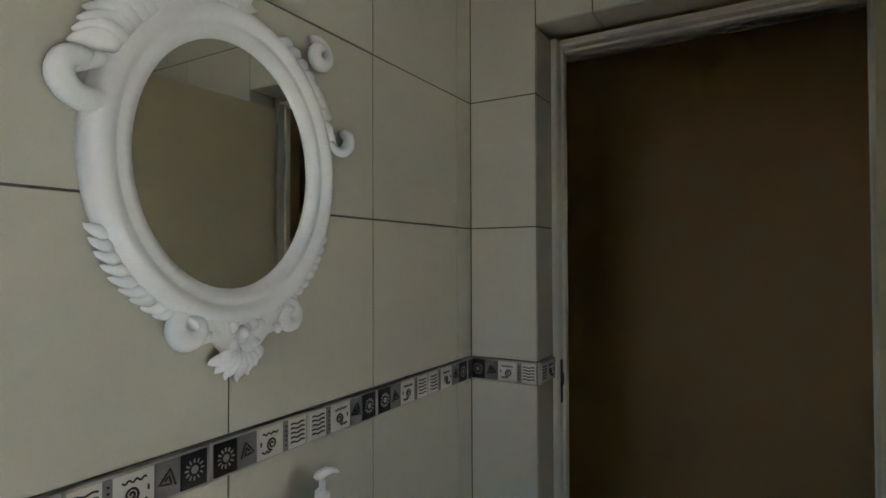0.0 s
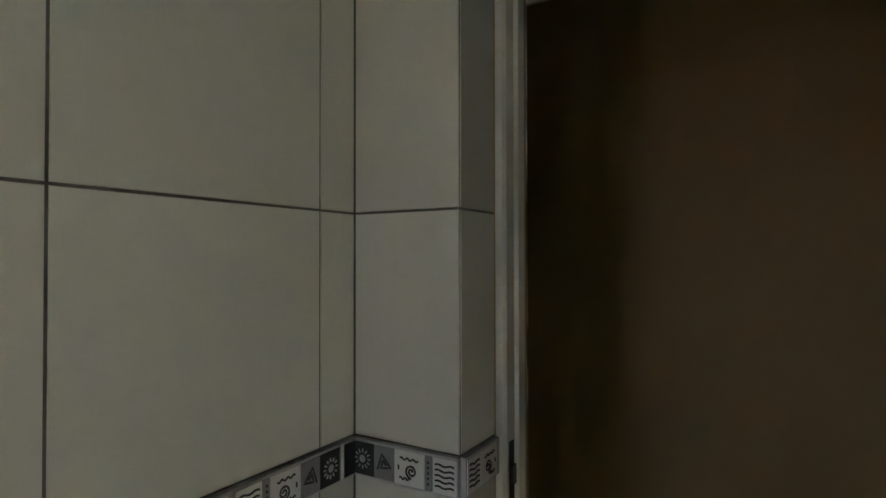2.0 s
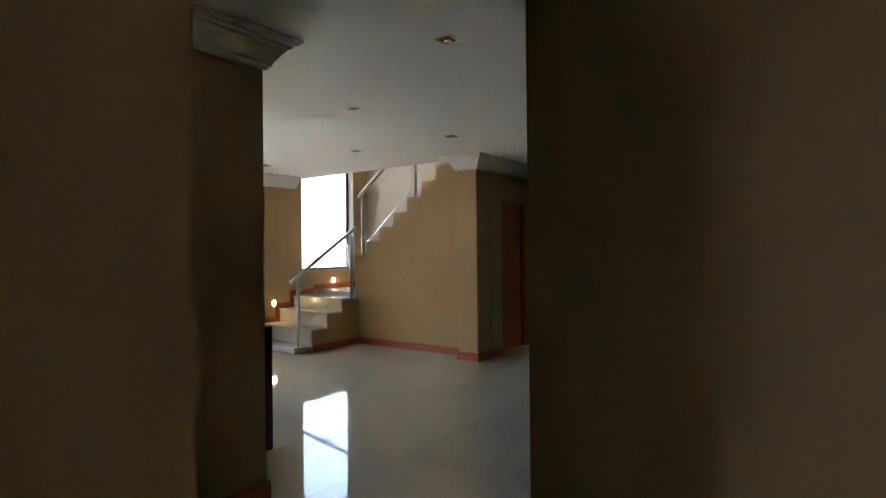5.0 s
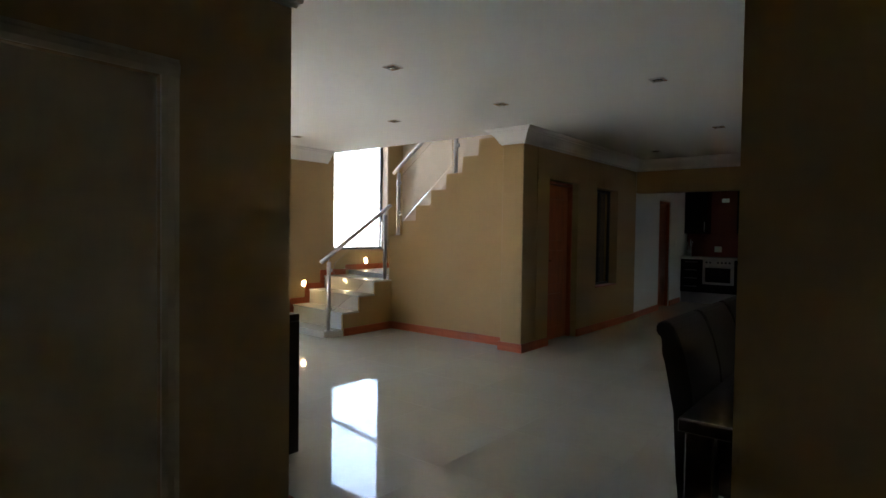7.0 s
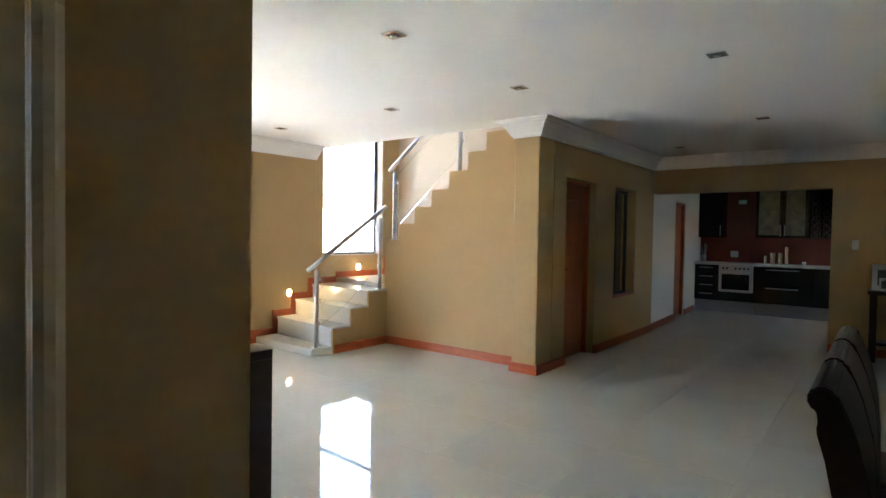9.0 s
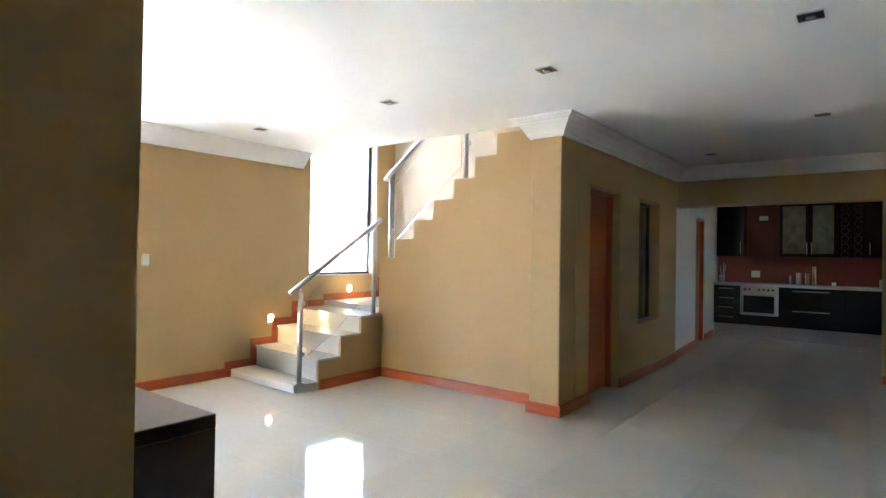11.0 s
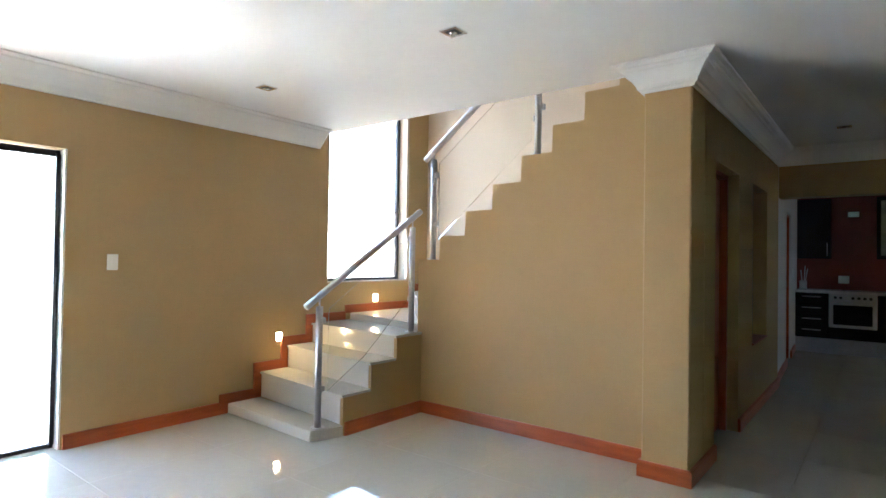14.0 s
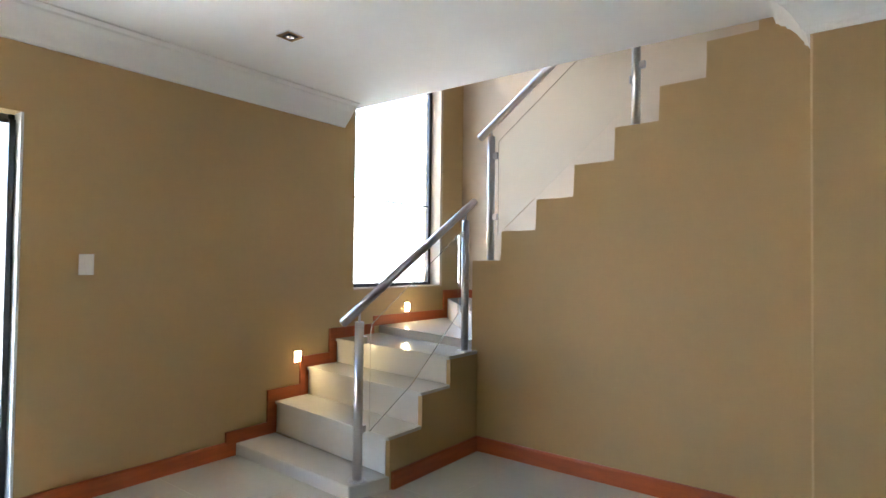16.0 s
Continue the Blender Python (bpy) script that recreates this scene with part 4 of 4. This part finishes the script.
def wall_unit(x0, x1, label, glazed=False, handle_at=None):
    u = thing("wall_cabinet", (0, 0, 0), label, "kitchen cabinet", "black kitchen wall cabinets")
    y0 = 14.40
    part("carcass", box(x0 + 0.001, y0 + 0.02, 1.42, x1 - 0.001, YKB - 0.004, 2.34), BLACK_GLOSS, u)
    dr = part("door", box(x0 + 0.002, y0, 1.422, x1 - 0.002, y0 + 0.019, 2.338, 0.002), BLACK_GLOSS, u)
    if glazed:
        part("door_glass", box(x0 + 0.05, y0 - 0.003, 1.475, x1 - 0.05, y0 - 0.0005, 2.28), FROSTED, dr, "frosted pale glass")
    if handle_at:
        part("handle", cyl((handle_at, y0 - 0.028, 1.46), (handle_at, y0 - 0.028, 1.66), 0.006, None, 10), INOX, dr)


wall_unit(-4.268, -3.83, "black kitchen wall cabinet beside the white wall", False, -3.872)
wall_unit(-3.275, -2.845, "black wall cabinet with frosted glass door", True, -2.875)
wall_unit(-2.843, -2.452, "black wall cabinet with frosted glass door", True, -2.805)
rack = thing("wine_rack", (0, 0, 0), "black wall-mounted wine rack with bottle holes", "wine rack")
part("back", box(-2.449, 14.56, 1.42, -2.09, YKB - 0.004, 2.34), BLACK_GLOSS, rack)
for k in range(3):
    x = -2.448 + k * 0.173
    part("upright", box(x, 14.40, 1.42, x + 0.012, 14.559, 2.34), BLACK_GLOSS, rack)
for k in range(7):
    z = 1.47 + k * 0.125
    for x in (-2.355, -2.182):
        ringb = tube([(x + 0.05 * math.cos(a), 14.42, z + 0.05 * math.sin(a)) for a in [2 * math.pi * i / 16 for i in range(17)]], [0.007] * 17, 1.0, (0, 1, 0), 6)
        part("bottle_ring", ringb, ALU, rack)
wall_unit(-2.088, -1.55, "black kitchen wall cabinet beside the wine rack", False, -2.03)
wall_unit(-1.55, -1.0, "black kitchen wall cabinet", False, -1.05)
wall_unit(-1.0, -0.45, "black kitchen wall cabinet", False, -0.95)


def canister(x, y, r, h):
    c = thing("canister", (x, y, 0.942), "stainless steel storage canister on the worktop", "canister", "steel canisters")
    part("body", cyl((0, 0, 0), (0, 0, h), r, None, 28, None, 0.003), CHROME, c)
    part("lid", cyl((0, 0, h), (0, 0, h + 0.018), r * 0.96, None, 28, None, 0.003), CHROME, c)


for x, r, h in ((-3.112, 0.03, 0.13), (-2.995, 0.05, 0.19), (-2.873, 0.042, 0.19), (-2.775, 0.036, 0.30)):
    canister(x, 14.5, r, h)
pot = thing("utensil_holder", (-4.19, 14.5, 0.942), "steel utensil pot with long utensils", "utensil holder")
part("pot", cyl((0, 0, 0), (0, 0, 0.13), 0.05, None, 20, None, 0.003), INOX, pot, smooth=True)
for k, (dx, l) in enumerate(((-0.02, 0.30), (0.015, 0.36), (0.035, 0.32))):
    part("utensil", cyl((dx * 0.4, 0, 0.02), (dx * 1.6, 0.01 * k, l), 0.008, None, 8), INOX, pot)
bowl = thing("small_cup", (-2.5, 14.46, 0.942), "small pale cup on the worktop", "cup")
part("cup", cyl((0, 0, 0), (0, 0, 0.06), 0.025, None, 18, 0.035, 0.003), PLASTIC, bowl, smooth=True)
toaster = thing("toaster", (-1.75, 14.5, 0.942), "steel toaster on the worktop", "toaster")
part("body", box(-0.16, -0.09, 0.0, 0.16, 0.09, 0.13, 0.025, None, 3), INOX, toaster)
part("slot", box(-0.12, -0.02, 0.128, 0.12, 0.02, 0.1315), RUBBER, toaster)
for x, z, w, h in ((-3.68, 1.10, 0.14, 0.12), (-3.56, 2.11, 0.14, 0.08)):
    s = thing("power_socket", (x, YKB, z), "white double power socket on the red wall", "power socket", "white sockets")
    part("plate", box(-w / 2, -0.010, -h / 2, w / 2, -0.0005, h / 2, 0.003), PLASTIC, s)
    part("rocker", box(-w * 0.3, -0.014, -0.012, -w * 0.1, -0.009, 0.012, 0.001), PLASTIC, s)

# ---------------- bathroom border of relief tiles ----------------
HALF, BH = 0.219, 0.063
CELLS = (("sun", 0.0465, BLACK_TILE), ("triangle", 0.042, GREY_TILE), ("spiral", 0.060, PALE_TILE), ("dots", 0.014, GREY_TILE), ("waves", 0.045, PALE_TILE))


def ribbon(out, pts, w, h):
    """A raised strip of width w along 2D points (u, v), from the face to height h."""
    ps = [Vector(p) for p in pts]
    rows = []
    for i, p in enumerate(ps):
        d = (ps[min(i + 1, len(ps) - 1)] - ps[max(i - 1, 0)]).normalized()
        s = Vector((-d.y, d.x)) * w / 2
        rows.append([out.verts.new((q.x, -hh, q.y)) for q, hh in ((p - s, 0.0), (p - s * 0.7, h), (p + s * 0.7, h), (p + s, 0.0))])
    for a, b in zip(rows, rows[1:]):
        for k in range(3):
            out.faces.new((a[k], a[k + 1], b[k + 1], b[k]))


def motif(kind, w, flip):
    """A motif in u from 0 to w and v from -0.02 to 0.02, standing off the face y = 0 towards -y."""
    out = bmesh.new()
    c = w / 2
    f = -1 if flip else 1
    if kind == "sun":
        n = 12
        hub = [out.verts.new((c + 0.0065 * math.cos(2 * math.pi * k / n), -0.0016, 0.0065 * math.sin(2 * math.pi * k / n))) for k in range(n)]
        out.faces.new(hub)
        for k in range(n):
            a = 2 * math.pi * k / n
            ribbon(out, [(c + r * math.cos(a), r * math.sin(a)) for r in (0.0105, 0.0170)], 0.0030, 0.0014)
    elif kind == "triangle":
        pts = [(c - f * 0.013, -0.012), (c - f * 0.004, 0.014), (c + f * 0.014, -0.006), (c - f * 0.006, -0.009), (c - f * 0.002, 0.005), (c + f * 0.005, -0.003)]
        fine = []
        for a, b in zip(pts, pts[1:]):
            fine += [(a[0] + (b[0] - a[0]) * k / 3, a[1] + (b[1] - a[1]) * k / 3) for k in range(3)]
        ribbon(out, fine + [pts[-1]], 0.0034, 0.0012)
    elif kind == "spiral":
        ribbon(out, [(c + f * (0.004 + (0.002 + 0.0095 * k / 22) * math.cos(k * 0.5)), -0.004 + (0.002 + 0.0095 * k / 22) * math.sin(k * 0.5)) for k in range(23)], 0.0034, 0.0012)
        ribbon(out, [(c + f * (-0.018 + 0.002 * k), 0.015 + 0.002 * math.sin(k * 1.1)) for k in range(19)], 0.003, 0.0012)
        ribbon(out, [(c + f * (-0.019 + 0.0018 * k), -0.017 + 0.002 * math.sin(k * 1.3)) for k in range(12)], 0.003, 0.0012)
        ribbon(out, [(c - f * 0.021, -0.004 + 0.004 * k) for k in range(3)], 0.003, 0.0012)
    elif kind == "dots":
        for k in range(5):
            v = -0.017 + k * 0.0085
            ribbon(out, [(c - 0.002, v), (c + 0.002, v)], 0.0036, 0.0012)
    else:
        for j in range(5):
            v = -0.017 + 0.0085 * j
            ribbon(out, [(0.005 + (w - 0.010) * k / 8, v + 0.0014 * math.sin(k * 1.2)) for k in range(9)], 0.0032, 0.0012)
    return out


MOTIF_MESH = {}


def border_piece(owner, m, cells, length, flip):
    """Half of a border tile; u runs along the wall from the pose m, and the face looks along -y of m."""
    base = part("border_tile", box(0.0008, -0.009, -BH / 2, length - 0.0008, 0.004, BH / 2, 0.001), PEWTER, owner)
    base.matrix_local = m
    u = 0.004
    for kind, w, mat in cells:
        if u + w > length + 0.001:
            break
        c = part("cell", box(u + 0.0006, -0.0105, -0.0272, u + w - 0.0006, -0.0088, 0.0272), mat, base)
        key = (kind, flip)
        if key not in MOTIF_MESH:
            MOTIF_MESH[key] = finish("ornament", motif(kind, w, flip), BLACK_TILE if kind in ("spiral", "waves", "triangle", "dots") else PEWTER)
        o = part("ornament", MOTIF_MESH[key], None, base)
        o.matrix_local = Matrix.Translation((u, -0.0105, 0))
        u += w


ZB = 1.0405
bw_wall = bpy.data.objects["wall_bath_west"]
bn_wall = bpy.data.objects["wall_bath_north"]
# along the mirror wall u runs towards the door
for k in range(-4, 2):
    y = 1.027 + (k - 1) * 2 * HALF
    border_piece(bw_wall, pose(MX, y, ZB, 0, 0, 90), CELLS, HALF, False)
    border_piece(bw_wall, pose(MX, y + HALF, ZB, 0, 0, 90), CELLS[::-1], HALF, True)
border_piece(bw_wall, pose(MX, 1.027 + 2 * HALF, ZB, 0, 0, 90), (("dots", 0.033, BLACK_TILE),), 0.040, False)
border_piece(bn_wall, pose(MX, EY, ZB), CELLS, 0.212, False)
border_piece(bn_wall, pose(-0.513, EY + 0.001, ZB, 0, 0, 90), (("waves", 0.045, PALE_TILE), ("spiral", 0.060, PALE_TILE)), 0.123, True)

# ---------------- bathroom wall tiles ----------------
TILE_MESH = {}
TH = 0.008


def tile(owner, m, w, h):
    """A tile w by h, its face towards -y of m, from the lower corner."""
    key = (round(w, 3), round(h, 3))
    if key not in TILE_MESH:
        out = bmesh.new()
        g, c = 0.0019, 0.0008
        rows = [[out.verts.new(p) for p in ((a, y, a2), (w - a, y, a2), (w - a, y, h - a2), (a, y, h - a2))] for a, a2, y in ((g, g, TH), (g, g, 0.0015), (g + c, g + c, 0.0))]
        for a, b in zip(rows, rows[1:]):
            for k in range(4):
                out.faces.new((a[k], a[(k + 1) % 4], b[(k + 1) % 4], b[k]))
        out.faces.new(rows[-1])
        TILE_MESH[key] = finish("tile", out, WALL_TILE)
    t = part("tile", TILE_MESH[key], None, owner)
    t.matrix_local = m


ROWS = [(0.0, 0.239), (0.239, 0.624), (0.624, 1.008), (1.073, 1.459), (1.459, 1.841), (1.841, 2.223), (2.223, 2.6)]
cols = [1.507, 1.422] + [1.026 - 0.395 * k for k in range(8)]
for y1, y0 in zip(cols, cols[1:]):
    for z0, z1 in ROWS:
        tile(bw_wall, pose(MX, y0, z0, 0, 0, 90), y1 - y0, z1 - z0)
for z0, z1 in ROWS:
    if z1 < 2.03:
        tile(bn_wall, pose(MX, EY, z0), 0.211, z1 - z0)
        tile(bn_wall, pose(-0.513, EY + 0.002, z0, 0, 0, 90), 0.122, z1 - z0)
tile(bn_wall, pose(MX, EY, 1.841), 0.211, 0.382)
tile(bn_wall, pose(-0.513, EY + 0.002, 1.841, 0, 0, 90), 0.122, 0.195)
xs = [-0.513, -0.349, 0.046, 0.300]
for x0, x1 in zip(xs, xs[1:]):
    tile(bn_wall, pose(x0, EY, 2.037), x1 - x0, 0.186)
xs = [MX, -0.349, 0.046, 0.441, 0.836, XBE]
for x0, x1 in zip(xs, xs[1:]):
    tile(bn_wall, pose(x0, EY, 2.223), x1 - x0, 0.377)
for z0, z1 in [r for r in ROWS if r[1] < 2.25]:
    tile(bn_wall, pose(0.300, EY, z0), 0.395, z1 - z0)
    tile(bn_wall, pose(0.695, EY, z0), XBE - 0.695, z1 - z0)
for z0, z1 in ROWS[:6]:
    h = min(z1, 2.037) - z0
    if h > 0:
        tile(bn_wall, pose(0.300, EY + 0.124, z0, 0, 0, -90), 0.122, h)
# head of the doorway
for x0, x1 in zip([-0.513, -0.349, 0.046], [-0.349, 0.046, 0.300]):
    tile(bn_wall, pose(x0, EY + 0.124, 2.037, 90, 0, 0), x1 - x0, 0.122)

# ---------------- floor tiles ----------------
floor = solid("floor", box(XW - 0.2, YBS, -0.0115, XE, YKB, -0.004), GROUT, "polished cream floor tiles with thin joints", "floor", "structure")
FT = 0.80
out = box(0.0006, 0.0006, -0.0105, FT - 0.0006, FT - 0.0006, 0.0, 0.0006)
fm = finish("tile", out, FLOOR)
x = -7.62
while x < XE:
    y = YBS - 0.1
    while y < YKB:
        inside = (x + FT > XW and y + FT > YC) or (x + FT > XC and y + FT > PN) or (x + FT > MX and y < PN)
        if inside:
            t = part("tile", fm, None, floor)
            t.location = (x, y, 0.0)
        y += FT
    x += FT
